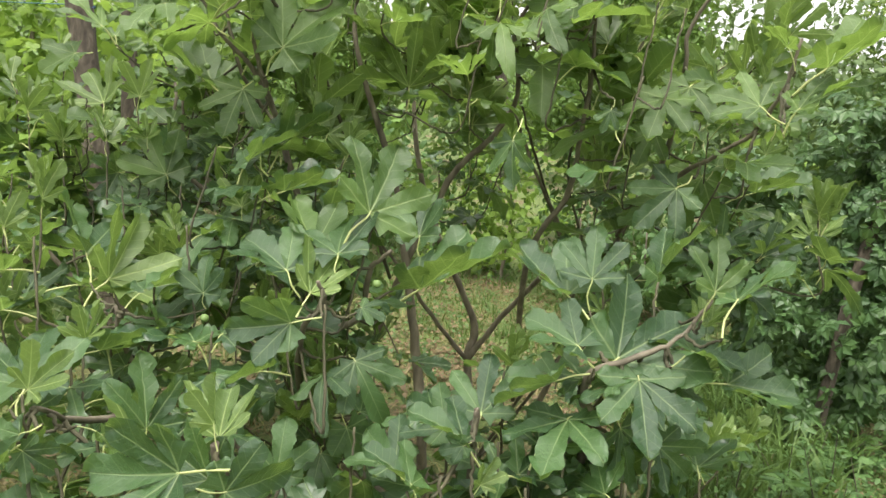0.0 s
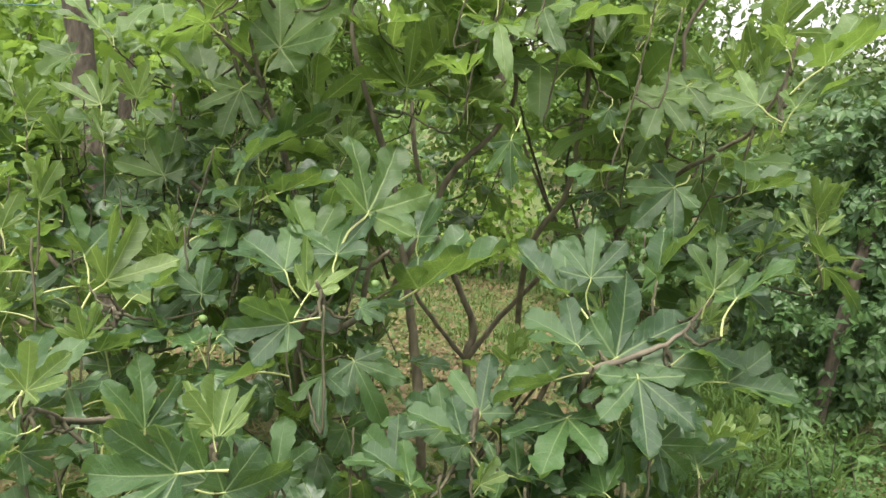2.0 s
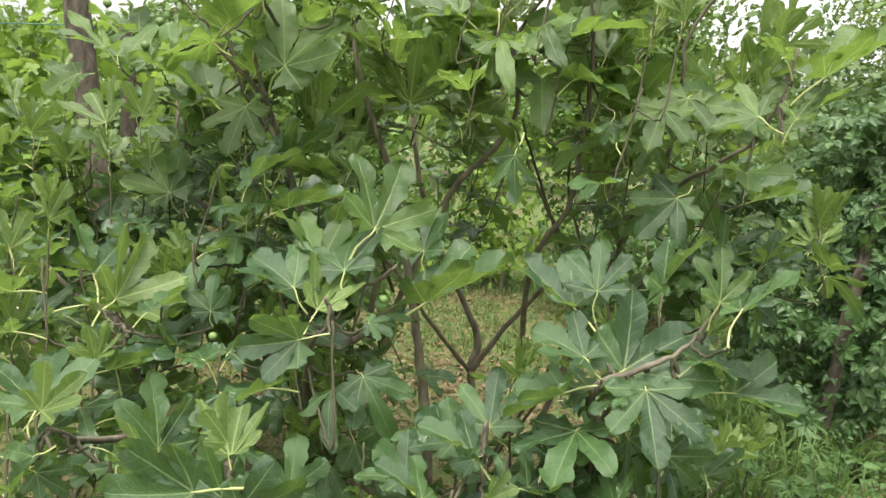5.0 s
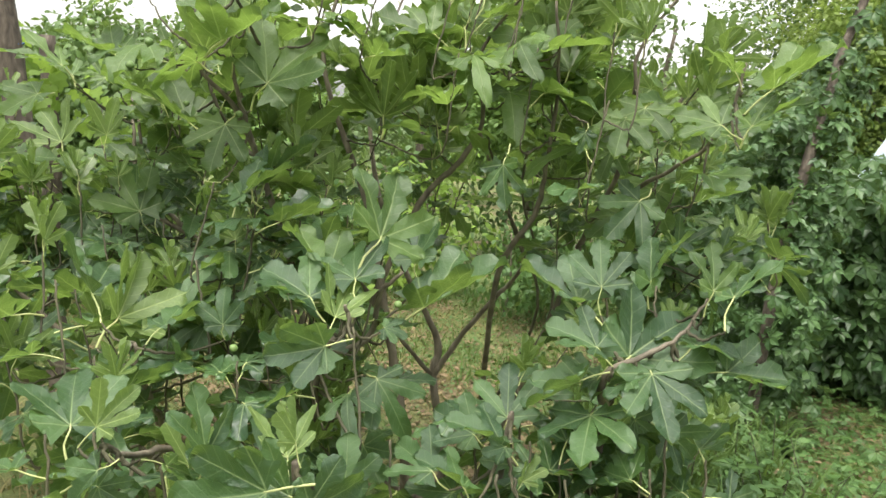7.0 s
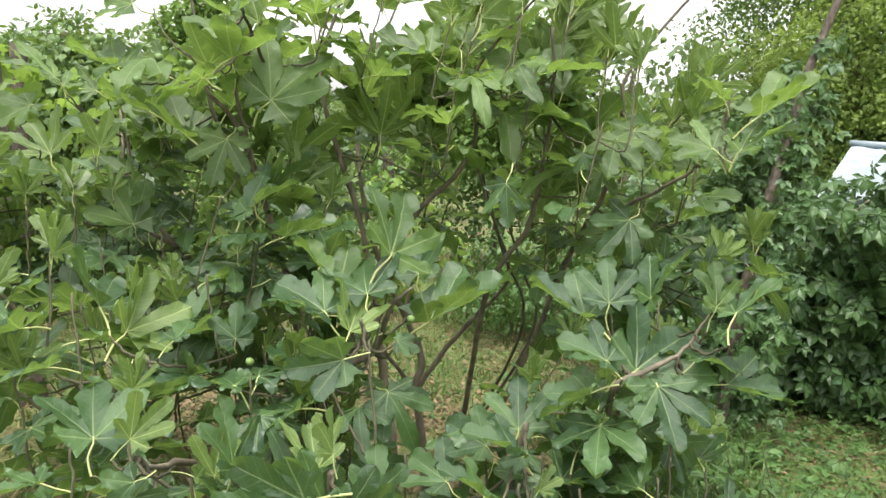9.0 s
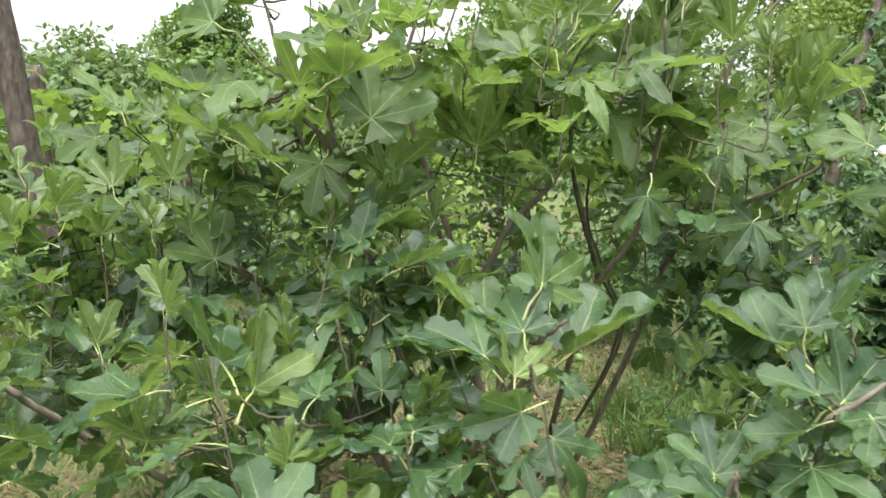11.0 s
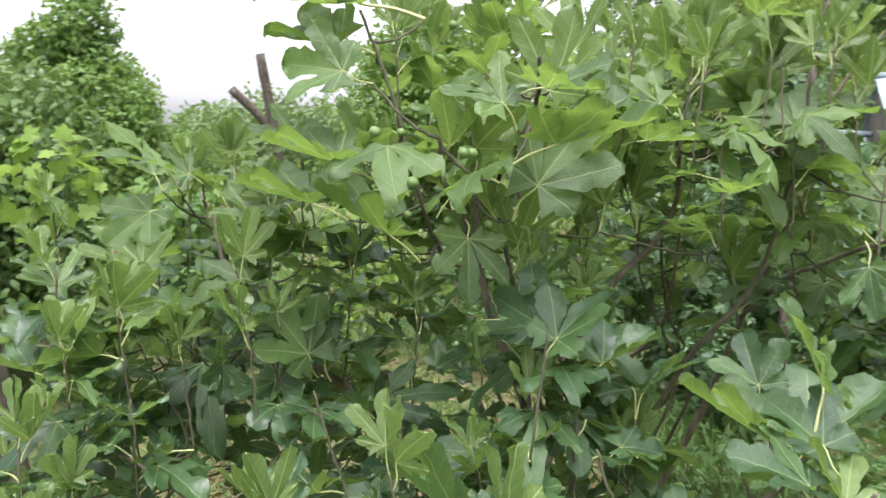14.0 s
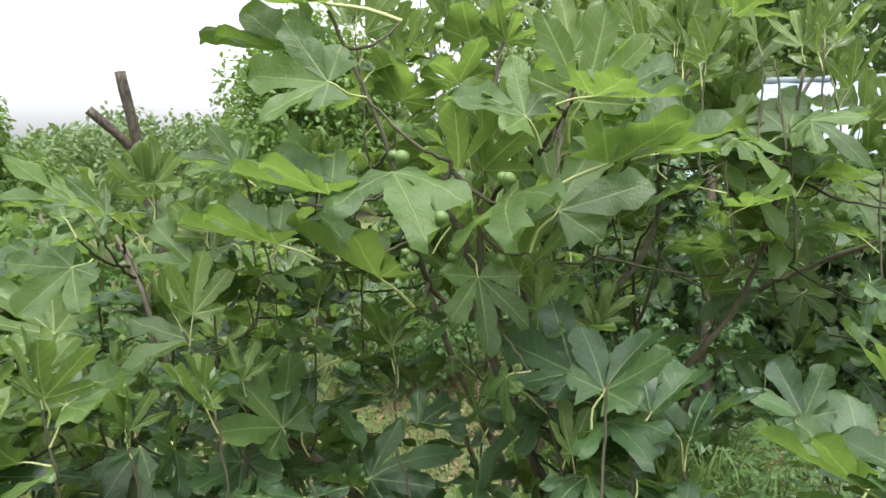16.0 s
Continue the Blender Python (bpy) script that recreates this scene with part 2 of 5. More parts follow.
def ground_material():
    m, n, l, p = material("garden_soil")
    a, b = noise_tex(n, l, 1.3, 5), noise_tex(n, l, 35, 6, rough=0.7)
    soil = ramp(n, l, b, (0.3, (0.05, 0.036, 0.02)), (0.5, (0.12, 0.09, 0.045)), (0.7, (0.22, 0.18, 0.095)))
    moss = ramp(n, l, b, (0.3, (0.05, 0.075, 0.018)), (0.7, (0.14, 0.19, 0.05)))
    l.new(mix(n, l, ramp(n, l, a, (0.36, 0.0), (0.52, 1.0)), soil, moss), p.inputs["Base Color"])
    p.inputs["Roughness"].default_value = 0.95
    bump(n, l, b, 0.9, 0.02, p)
    return m


SOIL = ground_material()


def roof_material():
    m, n, l, p = material("weathered_roof_sheet")
    k = ramp(n, l, noise_tex(n, l, 5, 5), (0.35, (0.18, 0.22, 0.25)), (0.6, (0.27, 0.325, 0.36)), (0.8, (0.33, 0.37, 0.39)))
    k = mix(n, l, ramp(n, l, noise_tex(n, l, 22, 4), (0.62, 0.0), (0.75, 0.5)), k, (0.30, 0.25, 0.2))
    l.new(k, p.inputs["Base Color"])
    p.inputs["Roughness"].default_value, p.inputs["Metallic"].default_value = 0.6, 0.0
    return m


ROOF = roof_material()


def plain(name, a, b, rough, scale=12, metal=0.0):
    m, n, l, p = material(name)
    l.new(ramp(n, l, noise_tex(n, l, scale, 5), (0.35, a), (0.65, b)), p.inputs["Base Color"])
    p.inputs["Roughness"].default_value, p.inputs["Metallic"].default_value = rough, metal
    return m


PLANK = plain("grey_plank", (0.07, 0.06, 0.05), (0.14, 0.12, 0.10), 0.85)
BLUE = plain("blue_twine", (0.015, 0.06, 0.18), (0.03, 0.10, 0.26), 0.6, 60)
WIRE = plain("galvanised_wire", (0.05, 0.14, 0.15), (0.09, 0.2, 0.2), 0.5, 80, 0.3)

# ---- setting: ground, sky distance ----
def ground_height(x, y):
    h = 0.05 * math.sin(0.7 * x + 0.3) * math.cos(0.6 * y) + 0.02 * math.sin(2.3 * x + 1.7 * y)
    return h + 0.05 * noise.noise(Vector((x * 0.8, y * 0.8, 3.1)))


def build_ground():
    s = np.linspace(-1, 1, 141)
    w = 9 * s + 600 * np.sign(s) * np.abs(s) ** 7
    xs, ys = w + 0.3, w + 5.0
    verts = [(x, y, ground_height(x, y) if abs(x) < 30 and abs(y) < 30 else 0.0) for y in ys for x in xs]
    n = len(xs)
    faces = [(j * n + i, j * n + i + 1, j * n + n + i + 1, j * n + n + i) for j in range(n - 1) for i in range(n - 1)]
    ob = new("ground", mesh_from("ground", verts, faces, [SOIL]))
    return tagged(ob, "brown garden soil with moss and patchy grass", "ground", kind="structure")


build_ground()


def stuff(name, me, label, category):
    return tagged(new(name, me), label, category, kind="stuff")


def blades(name, n, area, height, lean, mat, label, category="grass", width=0.004, clump=0.0):
    """Upright narrow blades, three faces each, over an area given as a function that tells how likely a place is."""
    verts, faces = [], []
    (x0, x1), (y0, y1), wanted = area
    k = 0
    while k < n:
        x, y = rng.uniform(x0, x1), rng.uniform(y0, y1)
        if rng.uniform() > wanted(x, y):
            k += 1
            continue
        for _ in range(1 + int(clump * rng.uniform(0, 8))):
            px, py = x + rng.normal() * 0.03, y + rng.normal() * 0.03
            z = ground_height(px, py) - 0.01
            h = height * rng.uniform(0.4, 1.2)
            a = rng.uniform(0, 2 * math.pi)
            wv = np.array([math.cos(a), math.sin(a), 0]) * width * rng.uniform(0.7, 1.4)
            b = rng.uniform(0, 2 * math.pi)
            lv = np.array([math.cos(b), math.sin(b), 0]) * h * lean * rng.uniform(0.2, 1)
            p = np.array([px, py, z])
            q1, q2 = p + lv * 0.35 + np.array([0, 0, h * 0.6]), p + lv + np.array([0, 0, h * rng.uniform(0.75, 1.0)])
            i = len(verts)
            verts += [p - wv, p + wv, q1 + wv * 0.8, q1 - wv * 0.8, q2]
            faces += [(i, i + 1, i + 2), (i, i + 2, i + 3), (i + 3, i + 2, i + 4)]
            k += 1
    stuff(name, mesh_from(name, verts, faces, [mat]), label, category)


def lawn(x, y):
    bare = max(0.0, 1 - math.hypot(x + 0.15, (y - 3.1) * 0.8) / 1.5)
    bare = max(bare, min(1.0, max(0.0, (x - 1.35) / 0.5)) * (1.0 if y < 5.2 else 0.0) * 0.55)
    return max(0.04, (0.35 + 0.65 * (noise.noise(Vector((x * 1.1, y * 1.1, 0))) > -0.05)) * (1 - bare))


def straw(x, y):
    return (0.25 + 0.75 * (noise.noise(Vector((x * 2.1, y * 2.1, 7))) > -0.1)) * (0.25 if x > 1.4 else 1.0)


def verge(x, y):
    return 1.0 if x > 0.75 + 0.35 * noise.noise(Vector((0, y * 2, 4))) and y < 5.2 and x - 0.75 * y < 0.0 + 0.6 and x < 1.75 + 0.3 * noise.noise(Vector((x * 2, y * 2, 9))) else 0.0


blades("short_grass", 34000, ((-5, 5), (1.6, 10), lawn), 0.07, 0.8, GRASS, "short patchy green grass on the garden ground", clump=0.6)
blades("dry_grass", 22000, ((-3.2, 3.2), (1.6, 6.5), straw), 0.06, 2.6, STRAW, "flattened dry straw-coloured grass", clump=0.4)
blades("tall_grass", 4500, ((0.6, 3.0), (1.5, 4.6), verge), 0.30, 0.9, GRASS, "tall arching green grass blades among weeds", width=0.006, clump=0.8)


def ground_leaves(name, n, xr, yr, size, mat, label, category, kind="oval", lift=0.0):
    frames = []
    for _ in range(n):
        x, y = rng.uniform(*xr), rng.uniform(*yr)
        place = np.array([x, y, ground_height(x, y) + 0.012 + lift * rng.uniform() ** 1.5])
        frames.append((place, rot_between(rng.normal(size=3) * (1, 1, 0.25), np.array([0, 0, 1]) + 0.35 * rng.normal(size=3)) * size * rng.uniform(0.5, 1.2)))
    v, f = leaf_template(kind)
    stuff(name, joined(name, v, f, frames, [mat]), label, category)


ground_leaves("fallen_leaves", 1800, (-3, 3), (1.8, 8), 0.05, LITTER, "fallen brown dry leaves scattered on the soil", "leaf litter")
ground_leaves("fallen_leaves", 3800, (-1.7, 1.4), (1.9, 4.8), 0.042, LITTER, "fallen brown fig leaves under the tree", "leaf litter")
ground_leaves("fallen_leaves", 3000, (1.2, 3.6), (2.0, 5.0), 0.040, LITTER, "brown dead leaves under the creeper hedge", "leaf litter")
ground_leaves("clover_carpet", 20000, (-3.5, 3.5), (1.7, 7), 0.022, WEED_LEAF, "low carpet of small green ground leaves", "weeds", lift=0.05)


def weeds():
    """Leafy stems on the verge before the creeper."""
    frames, verts, faces = [], [], []
    for _ in range(560):
        x, y = rng.uniform(0.75, 3.1), rng.uniform(1.7, 4.5)
        if verge(x, y) == 0.0 or rng.uniform() > 0.85:
            continue
        h = rng.uniform(0.08, 0.42) * (1.1 if y < 3.2 else 0.6)
        lean = rng.normal(size=2) * 0.12
        z = ground_height(x, y)
        top = np.array([x + lean[0], y + lean[1], z + h])
        base = np.array([x, y, z - 0.02])
        tv, tf = tube([base, (base + top) / 2 + rng.normal(size=3) * 0.01, top], (0.004, 0.003, 0.0015), 4, cap=False)
        faces += [tuple(i + len(verts) for i in f) for f in tf]
        verts += tv
        for k in range(int(h / 0.010)):
            p = base + (top - base) * (0.15 + 0.85 * rng.uniform())
            a = rng.uniform(0, 6.28)
            out = np.array([math.cos(a), math.sin(a), rng.uniform(-0.2, 0.4)])
            frames.append((p + out * 0.02, rot_between(out, np.array([0, 0, 1]) + 0.55 * rng.normal(size=3)) * rng.choice([0.022, 0.03, 0.04, 0.055, 0.085]) * rng.uniform(0.8, 1.2)))
    for kind, some, label in (("oval", frames[::3], "dense leafy green weeds growing on the verge"), ("slim", frames[1::3], "narrow-leaved green weeds growing on the verge"), ("creeper", frames[2::6], "five-leaved creeper runners among the weeds")):
        v, f = leaf_template(kind)
        stuff("weed_leaves", joined("weed_leaves", v, f, some, [WEED_LEAF]), label, "weeds")
    stuff("weed_stems", mesh_from("weed_stems", verts, faces, [TWIG]), "thin green stems of the leafy weeds", "weeds")


ground_leaves("ground_weeds", 5200, (1.3, 3.6), (2.0, 5.0), 0.042, WEED_LEAF, "low broad-leaved green weeds between dead leaves", "weeds", "oval", lift=0.14)
ground_leaves("creeper_runners", 700, (1.5, 3.6), (2.6, 5.0), 0.075, WEED_LEAF, "five-leaved creeper runners over bare soil", "weeds", "creeper", lift=0.16)
weeds()

# ---- posts, wires ----
def post(name, foot, top, r0, r1, label, bend=0.02, group=""):
    ob = thing(name, label, "post", foot, group)
    mid = (np.array(foot) + top) / 2 + rng.normal(size=3) * bend
    line = spline([np.array(foot) - (0, 0, 0.1), mid, top], 22)
    v, f = tube(line, np.linspace(r0, r1, 22) * (1 + 0.05 * rng.normal(size=22)), 18, 0.045)
    under(new("trunk", mesh_from("post", v, f, [POST_BARK])), ob)
    return ob


post_a = post("vineyard_post", (-2.06, 3.74, 0.0), np.array([-2.53, 3.90, 2.65]), 0.068, 0.060, "leaning brown bark-covered wooden vineyard post")
v, f = tube([(-2.39 + 0.070 * math.cos(a), 3.85 + 0.070 * math.sin(a), 1.86 + 0.006 * math.sin(5 * a)) for a in np.linspace(0, 6.28, 25)], 0.003, 6)
under(tagged(new("twine", mesh_from("twine", v, f, [BLUE])), "blue plastic twine"), post_a)
post("vineyard_post", (-2.80, 5.14, 0.0), np.array([-2.84, 5.14, 1.98]), 0.055, 0.05, "weathered reddish wooden post among the vines")
post_c = post("vineyard_post", (-0.17, 11.5, 0.0), np.array([-0.62, 11.5, 2.87]), 0.085, 0.068, "tall bare grey-brown wooden post against the sky")
v, f = tube(spline([(-0.45, 11.52, 1.78), (-0.70, 11.5, 2.07), (-1.02, 11.52, 2.38)], 10), 0.062 * (1 + 0.06 * rng.normal(size=10)), 12, 0.04)
under(tagged(new("arm", mesh_from("arm", v, f, [POST_BARK])), "dark slanting wooden arm"), post_c)


def wire(name, a, b, sag, mat, label, r=0.003):
    line = [np.array(a) + (np.array(b) - a) * s - np.array([0, 0, 4 * sag * s * (1 - s)]) for s in np.linspace(0, 1, 13)]
    v, f = tube(line, r, 5)
    tagged(new(name, mesh_from(name, v, f, [mat])), label, "wire")


wire("trellis_wire", (-2.40, 3.80, 1.86), (-5.2, 4.05, 1.80), 0.03, WIRE, "thin greenish trellis wire tied to the post")
wire("trellis_wire", (-2.28, 3.74, 1.25), (-5.2, 4.05, 1.2), 0.04, WIRE, "thin greenish trellis wire tied to the post")


# ---- plants behind ----
def plant(name, label, category, foot, stems, leaves, kind, size, mat, bark=None, spread=0.6, drop=0.5, group=""):
    """A shrub or tree: stems as (line, r0, r1), leaves as (centres, radii, count) clumps."""
    ob = thing(name, label, category, foot, group)
    bark = bark or BARK
    for k, (line, r0, r1) in enumerate(stems):
        pts = spline(line, 14)
        v, f = tube(pts, np.linspace(r0, r1, 14), 8, 0.04)
        under(new("trunk" if k == 0 else "limb", mesh_from("stem", v, f, [bark])), ob)
    places, out = [], []
    for c, r, n in leaves:
        c, r = np.array(c, float), np.array(r, float)
        d = rng.normal(size=(n, 3))
        d /= np.linalg.norm(d, axis=1)[:, None]
        p = c + d * r * (rng.uniform(0.25, 1.0, (n, 1)) ** 0.5)
        keep = p[:, 2] > 0.05
        places += list(p[keep])
        out += list(d[keep])
    v, f = leaf_template(kind)
    crown = under(new("crown", joined("crown", v, f, leaf_frames(places, out, size, spread, drop), [mat])), ob)
    tagged(crown, kind="stuff")
    return ob


def clumps(c, r, n_clumps, n_leaves, clump=0.35, low=-0.3):
    """Uneven clumps of leaves spread over an ellipsoid."""
    c, r, out = np.array(c, float), np.array(r, float), []
    while len(out) < n_clumps:
        d = rng.normal(size=3)
        d /= np.linalg.norm(d)
        if d[2] < low:
            continue
        s = rng.uniform(0.45, 1.0)
        out.append((c + d * r * s, r.mean() * clump * rng.uniform(0.6, 1.25) * np.array([1, 1, 0.75]), n_leaves))
    return out


# grapevine along the wires
for k, (x, y) in enumerate(((-3.0, 4.2), (-3.6, 4.2), (-4.25, 4.2), (-4.95, 4.25))):
    plant("grapevine", "bright green leafy grapevine trained on trellis wires", "grapevine", (x, y, 0),
          [([(x, y, -0.05), (x + 0.05, y, 0.5), (x - 0.03, y, 1.1), (x + 0.1, y, 1.7)], 0.03, 0.012)],
          [((x + rng.normal() * 0.24, y + rng.normal() * 0.16, rng.uniform(0.35, 1.9)), (0.26, 0.2, 0.24), 62) for _ in range(22)],
          "vine", 0.075, VINE_LEAF, spread=0.7, drop=0.9, group="grapevine row")
for x, y in ((-3.6, 6.9), (-4.5, 7.0), (-1.6, 7.2), (-5.4, 7.1)):
    plant("grapevine", "bright green leafy grapevine in a farther row", "grapevine", (x, y, 0),
          [([(x, y, -0.05), (x + 0.05, y, 0.6), (x, y, 1.4)], 0.03, 0.012)],
          [((x + rng.normal() * 0.4, y + rng.normal() * 0.2, rng.uniform(0.3, 1.35)), (0.32, 0.25, 0.28), 45) for _ in range(14)],
          "vine", 0.085, ORCHARD_LEAF, spread=0.7, drop=0.9, group="grapevine row")


# a leafy bed and low bushes across the garden behind
for k in range(9):
    x, y = -2.2 + 0.75 * k + 0.15 * rng.normal(), 6.9 + 0.5 * rng.normal()
    plant("garden_shrub", "low bright green leafy shrub in the garden bed", "shrub", (x, y, 0),
          [([(x, y, -0.05), (x + 0.04, y, 0.4), (x, y, 0.9)], 0.02, 0.008)],
          [((x + rng.normal() * 0.35, y + rng.normal() * 0.3, rng.uniform(0.15, 1.25)), (0.34, 0.3, 0.28), 60) for _ in range(15)],
          "oval", 0.085, VINE_LEAF if k % 3 == 0 else WEED_LEAF, spread=0.7, drop=0.6, group="shrubs in the garden bed")


def tree(label, foot, height, radius, n_clumps, n_leaves, size, kind, mat, clump=0.35, trunk_r=0.09, low=-0.4, base=0.35, taper=0.0):
    x, y, _ = foot
    top = height
    c = (x, y, base * height + (1 - base) * height / 2)
    r = (radius, radius, (1 - base) * height / 2)
    cl = clumps(c, r, n_clumps, n_leaves, clump, low)
    if taper:  # narrower towards the top, wider below
        cl = [(np.array([x, y, 0]) + (p - (x, y, 0)) * np.array([w, w, 1]), q * (0.45 + 0.55 * w), m)
              for p, q, m in cl for w in [1.25 - taper * (p[2] - base * height) / ((1 - base) * height)]]
    stems = [([(x, y, -0.1), (x + 0.06, y, 0.3 * top), (x - 0.08, y + 0.05, 0.6 * top), (x, y, 0.92 * top)], trunk_r, 0.02)]
    for k in range(7):
        e = cl[k * len(cl) // 7][0]
        z = rng.uniform(0.25, 0.6) * top
        stems.append(([(x, y, z), ((x + e[0]) / 2, (y + e[1]) / 2, (z + e[2]) / 2 + 0.1), tuple(e)], trunk_r * 0.45, 0.008))
    return plant("tree", label, "tree", foot, stems, cl, kind, size, mat)


tree("dark green leafy pear tree beyond the post", (-2.95, 6.1, 0), 2.35, 0.80, 90, 260, 0.068, "oval", TREE_LEAF, base=0.1, low=-0.8)
tree("slender dark green pear tree beside the vines", (-4.6, 8.6, 0), 2.2, 1.0, 50, 120, 0.10, "oval", TREE_LEAF)
tree("tall conical green tree beyond the vines", (-2.68, 9.8, 0), 3.5, 1.3, 85, 230, 0.075, "oval", ORCHARD_LEAF, clump=0.27, base=0.1, low=-0.9, taper=1.0)
tree("bright green fruit tree in the garden behind", (0.95, 8.3, 0), 3.2, 1.05, 80, 260, 0.07, "oval", ORCHARD_LEAF, base=0.1)
tree("small green fruit tree in the garden behind", (2.6, 9.0, 0), 3.1, 1.6, 40, 70, 0.11, "oval", HAZED_LEAF, base=0.15)
tree("bushy green shrub behind the fig", (-0.6, 14.4, 0), 2.3, 2.1, 80, 110, 0.11, "oval", HAZED_LEAF, base=0.05)
tree("large dark green broadleaf tree behind the shed", (6.0, 9.8, 0), 6.8, 2.6, 170, 330, 0.075, "oval", TREE_LEAF, trunk_r=0.12, base=0.1, low=-1)
tree("large dark green broadleaf tree behind the shed", (9.4, 8.4, 0), 7.0, 2.8, 170, 130, 0.14, "oval", TREE_LEAF, trunk_r=0.09, base=0.05, low=-1)
tree("yellow-green robinia tree with dense light foliage", (5.0, 8.2, 0), 4.3, 1.3, 90, 360, 0.062, "oval", LIME_LEAF, trunk_r=0.04, base=0.28, low=-0.9)

tree("dark green leafy shrub behind the shed", (4.4, 9.0, 0), 2.9, 1.3, 60, 110, 0.10, "oval", TREE_LEAF, trunk_r=0.05, base=0.05, low=-0.9)
tree("dark green leafy shrub behind the shed", (6.6, 8.4, 0), 3.2, 1.4, 60, 110, 0.10, "oval", TREE_LEAF, trunk_r=0.05, base=0.05, low=-0.9)


def far_woods(name, spots, label):
    frames = []
    v, f = leaf_template("oval")
    for x, y, h, r, n in spots:
        for c, rr, m in clumps((x, y, h * 0.5), (r, r, h * 0.52), n, 110, 0.3, -0.9):
            d = rng.normal(size=(m, 3))
            d /= np.linalg.norm(d, axis=1)[:, None]
            frames += leaf_frames(list(c + d * rr * rng.uniform(0.2, 1.0, (m, 1)) ** 0.5), list(d), 0.2, 0.6, 0.4)
    stuff(name, joined(name, v, f, frames, [HAZED_LEAF]), label, "woods")


far_woods("far_woods", [(x + rng.normal() * 0.8, 21 + rng.normal() * 2 + abs(x) * 0.15, rng.uniform(2.3, 2.8), rng.uniform(1.6, 2.4), 40)
                        for x in np.arange(-26, 27, 2.6)], "distant green hedgerow of trees and bushes, haze painted into the leaf colour")
far_woods("far_woods", [(14 + rng.normal() * 1.0, y, rng.uniform(4.5, 7.0), rng.uniform(2, 3), 45) for y in np.arange(-2, 20, 2.8)]
          + [(-13 + rng.normal() * 1.0, y, rng.uniform(3, 5), rng.uniform(2, 3), 22) for y in np.arange(-4, 18, 3.2)]
          + [(x, -9 + rng.normal(), rng.uniform(3, 5), rng.uniform(2, 3), 18) for x in np.arange(-12, 14, 3.4)], "distant green trees that close the garden round")


# ---- shed under creeper ----
def spin(p):
    """Turns the shed and its creeper about the near corner."""
    a, (x, y, z) = radians(-40), p
    x, y = x - 2.63, y - 4.8
    return (2.68 + x * math.cos(a) - y * math.sin(a), 4.95 + x * math.sin(a) + y * math.cos(a), z)


